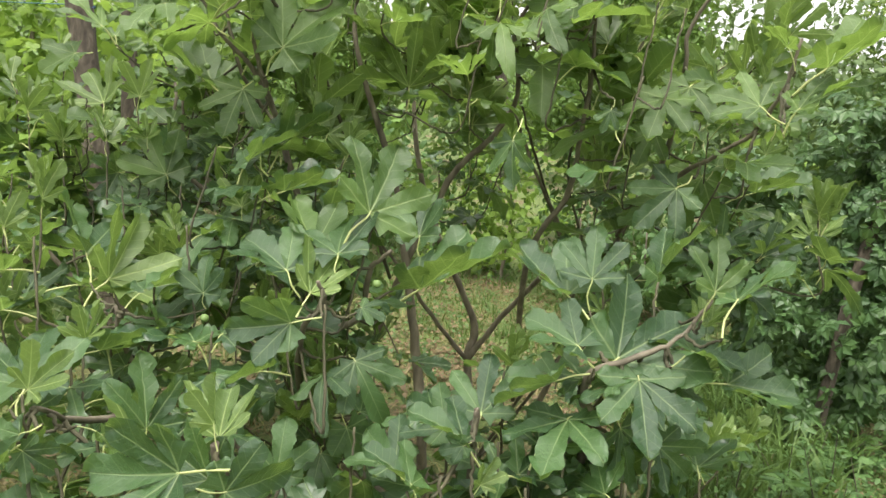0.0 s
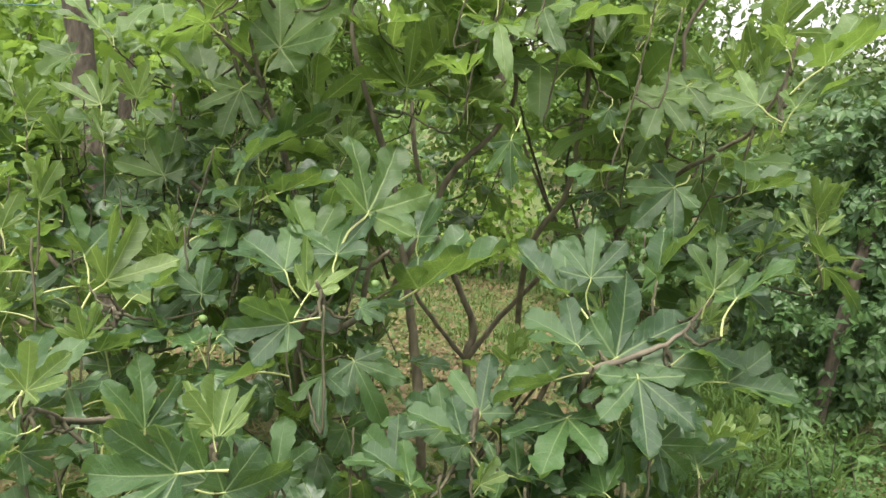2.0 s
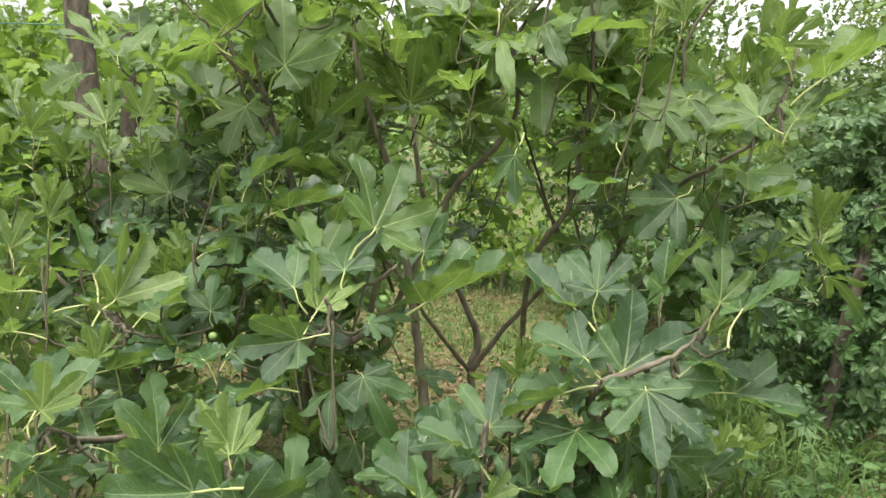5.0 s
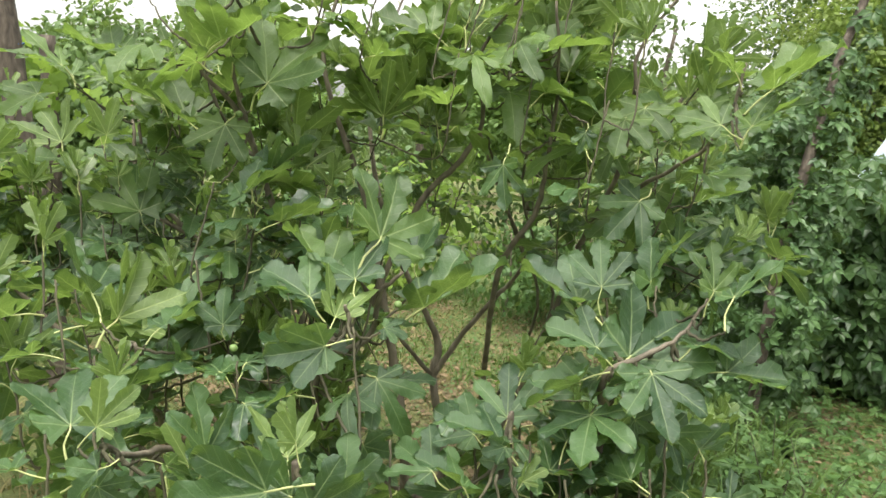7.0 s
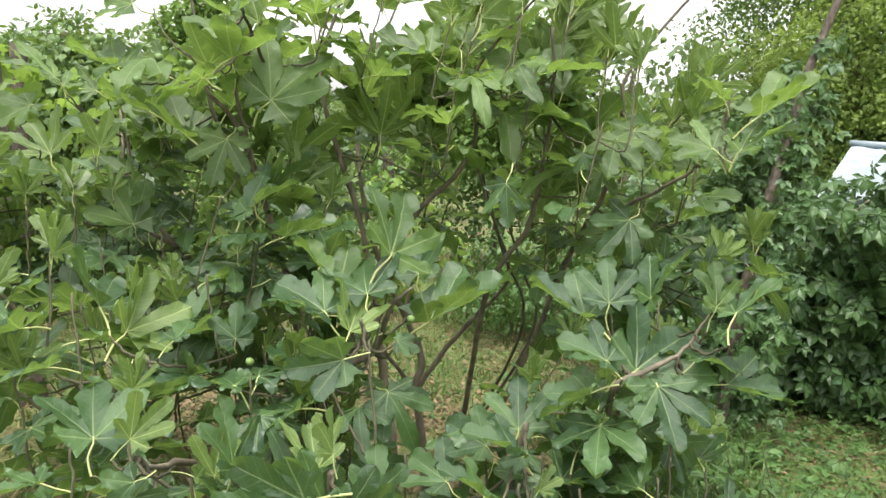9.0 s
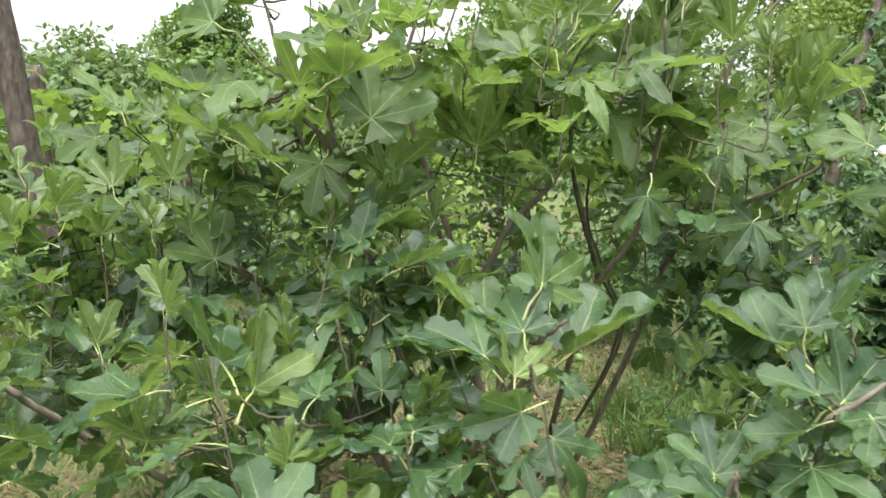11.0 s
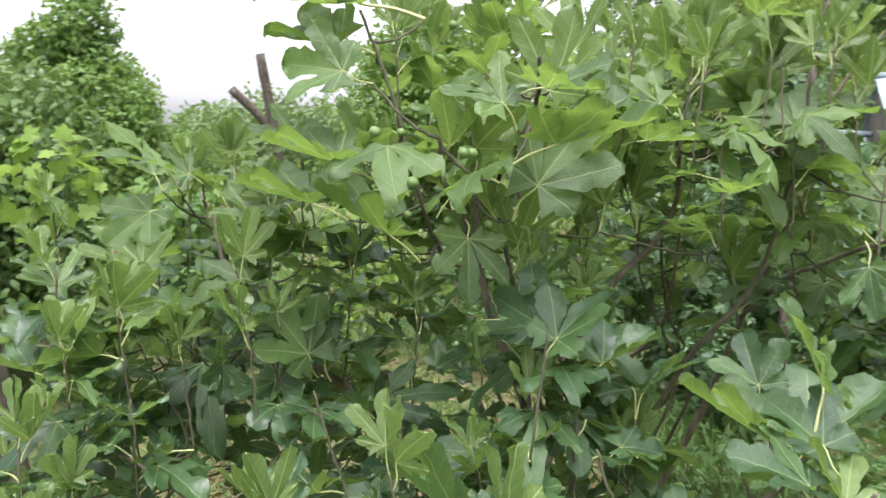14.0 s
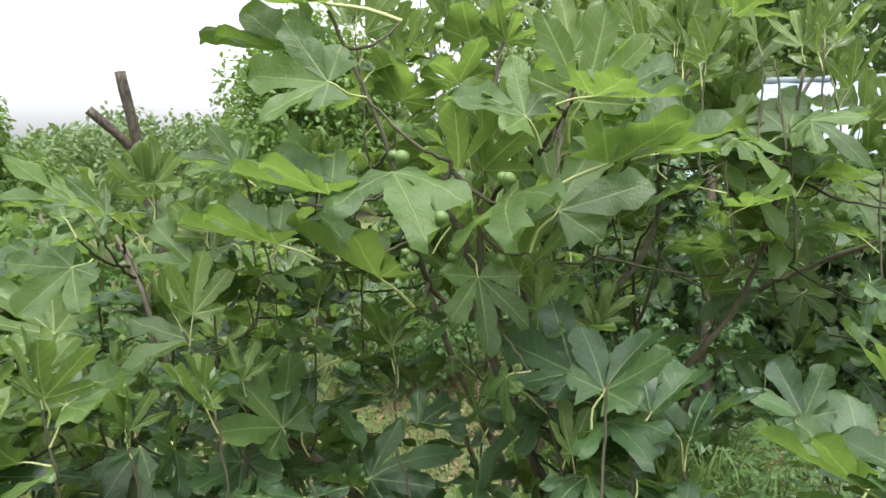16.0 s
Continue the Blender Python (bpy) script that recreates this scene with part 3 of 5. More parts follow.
def shed():
    ob = thing("garden_shed", "low garden shed with pale corrugated roof under creeper", "shed", (3.9, 5.6, 0))
    # front wall of planks, plain walls behind
    x0, x1, y0, y1, h = 2.75, 6.0, 4.95, 7.0, 1.36
    x = x0
    while x < x1 - 0.05:
        w = rng.uniform(0.13, 0.17)
        box = [(x, y0, -0.05), (x + w - 0.006, y0, -0.05), (x + w - 0.006, y0 + 0.025, -0.05), (x, y0 + 0.025, -0.05)]
        v = box + [(a, b, h) for a, b, _ in box]
        f = [(0, 1, 5, 4), (1, 2, 6, 5), (2, 3, 7, 6), (3, 0, 4, 7), (4, 5, 6, 7), (3, 2, 1, 0)]
        under(new("plank", mesh_from("plank", [spin(q) for q in v], f, [PLANK], smooth=False)), ob)
        x += w
    for nm, (a, b, c, d) in (("side_wall", (x0, y0 + 0.03, x0 + 0.03, y1)), ("side_wall", (x1 - 0.03, y0 + 0.03, x1, y1)), ("back_wall", (x0 + 0.035, y1 - 0.03, x1 - 0.035, y1))):
        v = [(a, b, -0.05), (c, b, -0.05), (c, d, -0.05), (a, d, -0.05)]
        v += [(p, q, h) for p, q, _ in v]
        under(new(nm, mesh_from(nm, [spin(q) for q in v], [(0, 1, 5, 4), (1, 2, 6, 5), (2, 3, 7, 6), (3, 0, 4, 7), (4, 5, 6, 7), (3, 2, 1, 0)], [PLANK], smooth=False)), ob)
    # corrugated sheets rising to the ridge: a low bay at the corner, then the taller roof
    ym = 6.3
    for xa, xb, n, eave, ridge in ((x0 - 0.12, x0 + 0.50, 1, h, 1.89), (x0 + 0.53, x1 + 0.2, 4, 1.74, 2.38)):
        w = (xb - xa) / n
        for side in (0, 1):
            for s in range(n):
                xs = np.linspace(xa + s * w, xa + (s + 1) * w + (0.03 if s < n - 1 else 0.0), 50)
                ya = y0 - 0.15 if side == 0 else y1 + 0.15
                v = []
                for k in range(5):
                    u = k / 4
                    v += [(q, ya + (ym - ya) * u, eave + 0.02 + (ridge - eave - 0.02) * u + 0.006 * math.sin(q * 2 * math.pi / 0.22) + 0.004 * (s % 2)) for q in xs]
                f = [(k * 50 + i, k * 50 + i + 1, k * 50 + 51 + i, k * 50 + 50 + i) for k in range(4) for i in range(49)]
                under(new("roof_sheet", mesh_from("roof_sheet", [spin(q) for q in v], f, [ROOF])), ob)
        v, f = tube([spin((xa - 0.02, ym, ridge + 0.02)), spin(((xa + xb) / 2, ym, ridge + 0.025)), spin((xb + 0.05, ym, ridge + 0.01))], 0.028, 8)
        under(tagged(new("ridge_cap", mesh_from("ridge_cap", v, f, [ROOF])), "dull metal ridge cap"), ob)
    # boards that close the taller part above the low bay
    gx = x0 + 0.56
    v = [(gx, y0, h - 0.2), (gx, y1, h - 0.2), (gx, y1, 1.72), (gx, ym, 2.34), (gx, y0, 1.72)]
    v += [(gx + 0.025, b, c) for _, b, c in v]
    f = [(4, 3, 2, 1, 0), (5, 6, 7, 8, 9)] + [(k, (k + 1) % 5, (k + 1) % 5 + 5, k + 5) for k in range(5)]
    under(new("gable_wall", mesh_from("gable_wall", [spin(q) for q in v], f, [PLANK], smooth=False)), ob)
    v = [(gx, y0 + 0.002, h), (x1, y0 + 0.002, h), (x1, y0 + 0.022, h), (gx, y0 + 0.022, h)]
    v += [(a, b, 1.73) for a, b, _ in v]
    under(new("upper_wall", mesh_from("upper_wall", [spin(q) for q in v], [(0, 1, 5, 4), (1, 2, 6, 5), (2, 3, 7, 6), (3, 0, 4, 7), (4, 5, 6, 7), (3, 2, 1, 0)], [PLANK], smooth=False)), ob)


shed()


def creeper(name, label, patches, leaf_size, mat, stems):
    ob = thing(name, label, "creeper", patches[0][0])
    places, out = [], []
    for c, r, n in patches:
        d = rng.normal(size=(n, 3))
        d /= np.linalg.norm(d, axis=1)[:, None]
        p = np.array(c) + d * np.array(r) * rng.uniform(0.5, 1.05, (n, 1))
        keep = p[:, 2] > 0.04
        places += list(p[keep])
        out += list((d * np.array([1, 1, 0.6]) + np.array([-0.3, -0.8, 0.2]))[keep])
    v, f = leaf_template("creeper")
    tagged(under(new("leaves", joined(name, v, f, leaf_frames(places, out, leaf_size, 0.45, 1.1), [mat])), ob), kind="stuff")
    for line, r0, r1 in stems:
        v, f = tube(spline(line, 12), np.linspace(r0, r1, 12), 6, 0.05)
        under(new("stem", mesh_from("stem", v, f, [BARK])), ob)


creeper("virginia_creeper", "dense dark green five-leaved creeper over the shed wall",
        [(spin((x, 4.78 + 0.13 * rng.normal() - 0.22 * math.exp(-((z - 0.9) / 0.6) ** 2), z)) if x > 2.5 else (x, 4.95 + 0.13 * rng.normal(), z), (0.26, 0.24, 0.17), 30) for x in np.arange(1.45, 5.9, 0.25) for z in (0.3, 0.55, 0.8, 1.02, 1.22, 1.36) if rng.uniform() > 0.2]
        + [(spin((x, 4.95 + 0.1 * rng.normal(), 1.50 if x < 3.2 else 1.72)), (0.26, 0.24, 0.17), 34) for x in np.arange(2.7, 6.0, 0.26)]
        + [((x, 4.72 + 0.1 * rng.normal(), z), (0.26, 0.2, 0.17), 34) for x in np.arange(1.9, 3.2, 0.2) for z in (0.12, 0.32, 0.55, 0.8, 1.02)],
        0.115, CREEPER_LEAF,
        [([spin((x, 4.8, 0)), spin((x + 0.1, 4.75, 0.5)), spin((x - 0.1, 4.75, 1.1)), spin((x + 0.15, 4.75, 1.5))], 0.018, 0.006) for x in np.arange(2.4, 5.4, 0.45)])


def leaning_tree():
    ob = plant("acacia_tree", "leaning slender tree trunk wrapped in creeper", "tree", (1.78, 3.85, 0),
               [([(1.70, 3.80, -0.1), (1.756, 3.88, 0.95), (1.887, 4.00, 1.60), (2.002, 4.12, 1.99), (2.148, 4.25, 2.37), (2.45, 4.40, 3.2)], 0.036, 0.022)],
               clumps((2.4, 4.4, 3.7), (1.0, 0.9, 0.6), 16, 60, 0.35), "slim", 0.08, LIME_LEAF, bark=POST_BARK)
    return ob


leaning_tree()
creeper("virginia_creeper", "five-leaved creeper climbing round the leaning trunk",
        [((1.86 + rng.normal() * 0.18, 4.20 + rng.normal() * 0.08, z), (0.26, 0.15, 0.16), 34) for z in np.arange(0.25, 1.95, 0.07)]
        + [((1.76 + 0.1 * z + rng.normal() * 0.10, 3.82 + 0.06 * z + rng.normal() * 0.05, z), (0.17, 0.10, 0.13), 15) for z in np.arange(0.15, 1.5, 0.06)]
        + [((1.98 + 0.3 * (z - 1.65) + rng.normal() * 0.06, 4.17 + 0.3 * (z - 1.6), z), (0.12, 0.1, 0.1), 14) for z in np.arange(1.95, 2.3, 0.07)]
        + [((1.90 + 0.38 * (z - 1.6) + rng.normal() * 0.05, 3.98 + 0.3 * (z - 1.6), z), (0.10, 0.07, 0.09), 5) for z in np.arange(1.5, 2.5, 0.08)],
        0.08, CREEPER_LEAF, [([(1.85, 4.05, 0), (1.86, 4.05, 0.6), (1.92, 4.1, 1.2), (1.97, 4.15, 1.8)], 0.012, 0.005)])

# ---- the fig tree ----
fig = thing("fig_tree", "multi-stemmed bushy fig tree with large lobed leaves and green figs", "fig tree", (-0.1, 3.0, 0))


def fig_leaf(seed, lobes, sinus, fold, droop, wave, bend, top=None, gull=0.0):
    """A lobed fig leaf with its petiole: leaf stalk joint at the origin, middle lobe to y = 1, upper side to +z.
    lobes: (angle in degrees, length, half width), each spoon-shaped with a toothed, rippled margin; gull: how far the halves fold up.
    bend: how steeply the petiole drops below the blade. Returns the mesh and the petiole's foot."""
    r = np.random.default_rng(seed)
    lobes = sorted(lobes)
    bounds = [(a[0] + b[0]) / 2 for a, b in zip(lobes, lobes[1:])]
    bounds = [lobes[0][0] - 52] + bounds + [lobes[-1][0] + 52]
    ph = r.uniform(0, 6.28, 4)
    lift = r.normal(size=len(lobes)) * 0.12
    rows = (0.0, 0.17, 0.31, 0.42, 0.52, 0.62, 0.72, 0.81, 0.89, 0.955, 1.0)
    across = (-1.0, -0.62, -0.26, 0.0, 0.26, 0.62, 1.0)

    def spoon(s, w):
        if s > 0.72:
            return w * math.sqrt(max(0.0, 1 - ((s - 0.72) / 0.28) ** 2.2))
        k = min(1.0, max(0.0, (s - 0.25) / 0.47))
        return w * (0.60 + 0.40 * k * k * (3 - 2 * k))

    verts, faces, uv = [], [], []
    for i, (a, length, w) in enumerate(lobes):
        ta = radians(a)
        t0 = r.uniform(0, 6.28, 2)
        sag = r.normal() * 0.06
        limit = (math.tan(radians(min(64, a - bounds[i]))), math.tan(radians(min(64, bounds[i + 1] - a))))
        o = len(verts)
        for s in rows:
            v = s * length
            for c in across:
                side = 0 if c < 0 else 1
                palm = limit[side] * v
                tooth = 1 + 0.11 * math.sin(6.28 * 3.7 * s + t0[side]) + 0.05 * math.sin(6.28 * 7.3 * s + t0[1 - side])
                free = min(palm, spoon(s, w) * (tooth if s > 0.3 else 1.0))
                k = min(1.0, max(0.0, (v / sinus - 0.78) / 0.30))
                outer = (i == 0 and side == 0) or (i == len(lobes) - 1 and side == 1)
                half = free if outer and v > 0.5 * sinus else palm + (free - palm) * k * k * (3 - 2 * k)
                u = c * half
                x, y = u * math.cos(ta) + v * math.sin(ta), -u * math.sin(ta) + v * math.cos(ta)
                x, y = x + sag * v * v * math.cos(ta), y - sag * v * v * math.sin(ta)
                rr = math.hypot(x, y)
                z = fold * (math.sqrt(u * u + 0.0012) - 0.0346) - droop * rr * rr + lift[i] * v * v
                z += wave * rr * rr * math.sin(3.1 * math.atan2(x, y) + ph[2]) + 0.42 * wave * c * c * s * math.sin(13 * v + t0[side] + c) + 0.10 * wave * s * math.sin(24 * v + 5 * c + t0[0])
                z += gull * abs(x) ** 1.25
                verts.append((x, y, z))
                uv.append((u, v))
        n = len(across)
        for k in range(len(rows) - 1):
            for j in range(n - 1):
                q = o + k * n + j
                if k:
                    faces.append((q, q + 1, q + n + 1))
                faces.append((q, q + n + 1, q + n))
    uvs = [uv[v] for f in faces for v in f]
    mat = [0] * len(faces)
    # petiole
    b = radians(bend)
    length = r.uniform(0.36, 0.52)
    foot = np.array([0, -math.cos(b), -math.sin(b)]) * length
    line = spline([(0, 0.03, 0.004), (0, -0.06, -0.015), foot * 0.55 + np.array([0.03 * r.normal(), 0, 0.02]), foot], 7)
    tv, tf = tube(line, np.linspace(0.010, 0.016, 7), 5, cap=False)
    o = len(verts)
    verts += [tuple(v) for v in tv]
    for a, q, c, d in tf:
        faces += [(a + o, q + o, c + o), (a + o, c + o, d + o)]
        mat += [1, 1]
        uvs += [(0.5, 0.5)] * 6
    return dict(v=np.array(verts), f=faces, uv=np.array(uvs), mat=mat, foot=foot, top=top or LEAF_TOP)


FIVE = [(0, 1.0, 0.172), (39, 0.84, 0.142), (-41, 0.86, 0.142), (84, 0.54, 0.12), (-87, 0.52, 0.12)]
FIVE_B = [(0, 1.0, 0.19), (38, 0.80, 0.148), (-42, 0.86, 0.16), (82, 0.56, 0.13), (-90, 0.50, 0.13)]
THREE = [(0, 1.0, 0.21), (45, 0.84, 0.18), (-44, 0.86, 0.175), (96, 0.46, 0.14), (-96, 0.44, 0.14)]
THREE_B = [(0, 1.0, 0.225), (48, 0.78, 0.19), (-49, 0.80, 0.19), (100, 0.46, 0.15), (-100, 0.46, 0.15)]
SLIM = [(0, 1.0, 0.12), (37, 0.86, 0.108), (-38, 0.87, 0.108), (78, 0.60, 0.092), (-80, 0.58, 0.092)]
FOLDED = [(0, 1.0, 0.20), (36, 0.78, 0.17), (-36, 0.78, 0.17), (84, 0.42, 0.14), (-84, 0.42, 0.14)]
BUD = [(0, 1.0, 0.16), (34, 0.84, 0.13), (-35, 0.86, 0.13), (72, 0.42, 0.09), (-74, 0.42, 0.09)]
SHAPES = {
    "five": fig_leaf(1, FIVE, 0.38, 0.22, 0.16, 0.16, 25, None, 0.35),
    "five_b": fig_leaf(2, FIVE_B, 0.42, 0.14, 0.30, 0.18, 40, None, 0.45),
    "five_c": fig_leaf(3, FIVE, 0.37, -0.10, 0.36, 0.18, 55),
    "three": fig_leaf(4, THREE, 0.48, 0.22, 0.14, 0.16, 25, None, 0.45),
    "three_b": fig_leaf(5, THREE_B, 0.51, 0.10, 0.26, 0.18, 45, None, 0.35),
    "folded": fig_leaf(6, FOLDED, 0.52, 0.20, 0.16, 0.16, 15, None, 0.95),
    "slim": fig_leaf(7, SLIM, 0.28, 0.20, 0.18, 0.14, 30, None, 0.35),
    "hang": fig_leaf(8, FIVE_B, 0.38, -0.05, 0.20, 0.14, 75),
    "young": fig_leaf(9, BUD, 0.36, 0.28, -0.10, 0.12, 15, YOUNG_TOP, 0.85),
    "young_b": fig_leaf(10, FIVE, 0.35, 0.30, -0.05, 0.14, 20, YOUNG_TOP, 0.6),
    "young_c": fig_leaf(11, SLIM, 0.28, 0.35, -0.12, 0.12, 15, YOUNG_TOP, 0.8),
    "five_d": fig_leaf(12, FIVE_B, 0.40, 0.22, 0.08, 0.22, 30, None, 0.65),
    "three_c": fig_leaf(13, THREE, 0.46, -0.05, 0.42, 0.20, 35),
    "slim_b": fig_leaf(14, SLIM, 0.29, 0.14, 0.32, 0.18, 45, None, 0.45),
}
for key, s in SHAPES.items():
    s["mesh"] = mesh_from("fig_leaf", s["v"], s["f"], [s["top"], PETIOLE], s["mat"], s["uv"])
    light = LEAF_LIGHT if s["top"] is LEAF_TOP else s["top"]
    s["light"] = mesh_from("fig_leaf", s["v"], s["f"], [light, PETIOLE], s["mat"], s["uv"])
leaf_count = 0
MOST_LEAVES = 300
loose = []  # leaves past those that are parts: shape, place, frame
ENDS = []  # limb ends high in the crown
SHOWN = []  # leaves kept clear to the camera: middle of the blade, the way it faces, length
NODES = []  # where branches may start: place, thickness


def put_leaf(shape, place, turn, size):
    """place: where the blade meets the stalk; turn: 3x3 frame."""
    global leaf_count
    # paler leaf colour above about 1.45 m, with some scatter
    high_up = place[2] + 0.16 * rng.normal() > 1.45
    if leaf_count < MOST_LEAVES:
        leaf_count += 1
        ob = new("leaf", SHAPES[shape]["light" if high_up else "mesh"])
        m = Matrix(turn.tolist()).to_4x4()
        ob.matrix_world = Matrix.Translation(place) @ m @ Matrix.Diagonal((size, size, size, 1))
        ob.parent = fig
        ob.matrix_parent_inverse = Matrix.Translation(fig.location).inverted()
    else:
        loose.append((shape, np.array(place), np.asarray(turn) * size, high_up))


def leaf(x, y, z, rx, ry, rz, size, shape):
    """A single leaf: its stalk joint in metres, its turn in degrees, its length from joint to tip."""
    turn = np.array(Euler([radians(a) for a in (rx, ry, rz)]).to_matrix())
    put_leaf(shape, (x, y, z), turn, size)
    SHOWN.append((np.array((x, y, z)) + turn[:, 1] * 0.35 * size, turn[:, 2], size))
    foot = np.array((x, y, z)) + turn @ SHAPES[shape]["foot"] * size
    node, r0 = min(NODES, key=lambda q: np.linalg.norm(q[0] - foot))
    if 0.015 < np.linalg.norm(node - foot) < 0.34:
        mid = (node + foot) / 2 + np.array([0, 0, -0.02])
        branch([node, mid, foot], min(r0, 0.0045), 0.0022, "twig", nodes=False)


VIEW_WAYS = (np.array([-0.22, -0.92, 0.32]), np.array([0.10, -0.98, 0.16]))  # from the leaves towards the camera


def blocks_view(place, turn, size):
    """Keeps the camera's view of single leaves clear: whether a blade would stand before one."""
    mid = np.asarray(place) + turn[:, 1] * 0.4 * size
    for c, n, s in SHOWN:
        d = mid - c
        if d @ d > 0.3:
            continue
        for way, reach in ((n, 0.30), (VIEW_WAYS[0], 0.45), (VIEW_WAYS[1], 0.35)):
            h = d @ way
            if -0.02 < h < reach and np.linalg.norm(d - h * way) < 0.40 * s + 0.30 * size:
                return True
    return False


def branch(points, r0, r1, name="branch", mat=None, nodes=True):
    n = max(8, 5 * len(points))
    line = spline(points, n)
    for _ in range(2):
        line[1:-1] = (line[:-2] + 2 * line[1:-1] + line[2:]) / 4
    line[1:-1] += rng.normal(size=(n - 2, 3)) * 0.0015
    radii = np.linspace(r0, r1, n) * (1 + 0.05 * rng.normal(size=n))
    v, f = tube(line, radii, 9 if r0 > 0.012 else 6, 0.03)
    under(new(name, mesh_from(name, v, f, [mat or (BARK if r0 > 0.008 else TWIG)])), fig)
    if nodes:
        NODES.extend((p, r) for p, r in zip(line, radii))
        if line[-1][2] > 1.75:
            ENDS.append((line[-1], line[-1] - line[-4]))


def unit(v):
    v = np.asarray(v, float)
    return v / max(np.linalg.norm(v), 1e-9)


def twig_to(tip, way, length, r1=0.0026):
    """A twig that ends at the tip, heading along way, grown from the nearest limb below."""
    tip, way = np.array(tip, float), unit(way)
    start = tip - way * length
    best = min(NODES, key=lambda q: np.linalg.norm(q[0] - start) + (2.0 if q[0][2] > start[2] + 0.08 else 0.0))
    base, r0 = best
    mid = (base + start) / 2 + np.array([0, 0, -0.06 * np.linalg.norm(base - start)])
    line = [base, mid, start, tip - way * length * 0.4, tip]
    branch(line, min(r0 * 0.8, 0.0034), r1, "twig", nodes=False)
    NODES.extend((p, 0.0036) for p in spline(line, 9)[2:8])


LEAF_GROWTH = 1.10  # how large the leaves of the shoots have grown


def shoot(x, y, z, ax, ay, az, n, size, length=0.3, young=3, twig=True):
    """A leafy shoot: its tip, the way it points, its number of leaves and their size."""
    tip, way = np.array((x, y, z), float), unit((ax, ay, az))
    if twig:
        twig_to(tip, way, length)
    side = unit(np.cross(way, (0.2, 0.9, 0.35)))
    other = np.cross(way, side)
    turn = rng.uniform(0, 6.28)
    for k in range(n):
        turn += radians(137.5) + rng.normal() * 0.2
        s = (k / max(n - 1, 1)) ** 1.25
        node = tip - way * length * s
        tilt = radians((12 if k < young else 22) + 58 * min(1, k / max(young + 2, 1)) + rng.normal() * 11)
        out = way * math.cos(tilt) + (math.cos(turn) * side + math.sin(turn) * other) * math.sin(tilt)
        if k < young:
            shape = ("young", "young_c", "young_b")[int(rng.integers(3))]
            axis, grow = out + way * 0.35 + 0.15 * rng.normal(size=3), 0.6 + 0.14 * k
        else:
            shape = ("five", "five_b", "three", "three_b", "slim", "five_c", "folded", "five_d", "three_c", "slim_b")[int(rng.integers(10))]
            axis, grow = out + np.array([0, 0, (-0.45 - 0.25 * rng.uniform()) * min(1.0, max(0.12, (1.75 - z) / 0.7))]), rng.uniform(0.82, 1.12)
        face = np.array([0, 0, 1.0]) + 0.5 * way - 0.2 * out + 0.32 * rng.normal(size=3)
        frame3 = rot_between(axis, face)
        sz = LEAF_GROWTH * size * min(grow, 1.12)
        place = node - frame3 @ SHAPES[shape]["foot"] * sz
        if not blocks_view(place, frame3, sz):
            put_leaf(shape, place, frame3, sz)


def fruit(x, y, z, size=0.017, ax=0.3, ay=-0.4, az=0.7):
    v, f = [], []
    prof = [(0.0, 0.12), (0.25, 0.22), (0.6, 0.55), (1.1, 0.95), (1.6, 1.0), (2.0, 0.72), (2.2, 0.3)]
    for h, r in prof:
        v += [(r * size * math.cos(a), r * size * math.sin(a), h * size) for a in np.linspace(0, 2 * math.pi, 11)[:-1]]
    for k in range(len(prof) - 1):
        f += [(k * 10 + j, k * 10 + (j + 1) % 10, k * 10 + 10 + (j + 1) % 10, k * 10 + 10 + j) for j in range(10)]
    f += [tuple(range(9, -1, -1)), tuple(range(60, 70))]
    ob = new("fig", mesh_from("fig", v, f, [FRUIT]))
    ob.matrix_world = Matrix.Translation((x, y, z)) @ Vector((ax, ay, az)).to_track_quat("Z", "Y").to_matrix().to_4x4()
    ob.parent = fig
    ob.matrix_parent_inverse = Matrix.Translation(fig.location).inverted()


# trunks and limbs
branch([(-0.22, 2.75, -0.08), (-0.21, 2.39, 0.42), (-0.28, 2.44, 0.79), (-0.34, 2.45, 1.05), (-0.40, 2.45, 1.33), (-0.54, 2.42, 1.69), (-0.58, 2.42, 1.91), (-0.45, 2.45, 2.30)], 0.021, 0.004, "trunk")
branch([(-0.10, 3.05, -0.08), (-0.04, 2.99, 0.12), (-0.12, 3.05, 0.53), (-0.11, 3.10, 0.69), (-0.35, 3.04, 1.15), (-0.46, 3.07, 1.55), (-0.45, 3.07, 1.85), (-0.30, 3.20, 2.35)], 0.023, 0.004, "trunk")
branch([(-0.12, 3.05, 0.53), (0.00, 3.05, 0.74), (0.13, 2.99, 0.94), (0.21, 2.82, 1.13), (0.07, 2.56, 1.39), (-0.05, 2.36, 1.64)], 0.014, 0.004)
branch([(-0.12, 3.05, 0.53), (-0.29, 2.96, 0.74), (-0.44, 2.81, 0.99), (-0.61, 2.65, 1.19)], 0.012, 0.004)
branch([(-0.10, 3.05, -0.08), (-0.33, 2.63, 0.27), (-0.47, 2.60, 0.64), (-0.24, 2.47, 1.35), (-0.12, 2.42, 1.51), (-0.04, 2.41, 1.66), (-0.06, 2.39, 1.81), (-0.05, 2.40, 1.93), (0.25, 2.30, 2.35)], 0.015, 0.004)
branch([(-0.10, 3.05, -0.08), (0.25, 2.67, 0.90), (0.15, 2.69, 1.23), (0.03, 2.58, 1.51), (-0.02, 2.45, 1.64)], 0.007, 0.004)
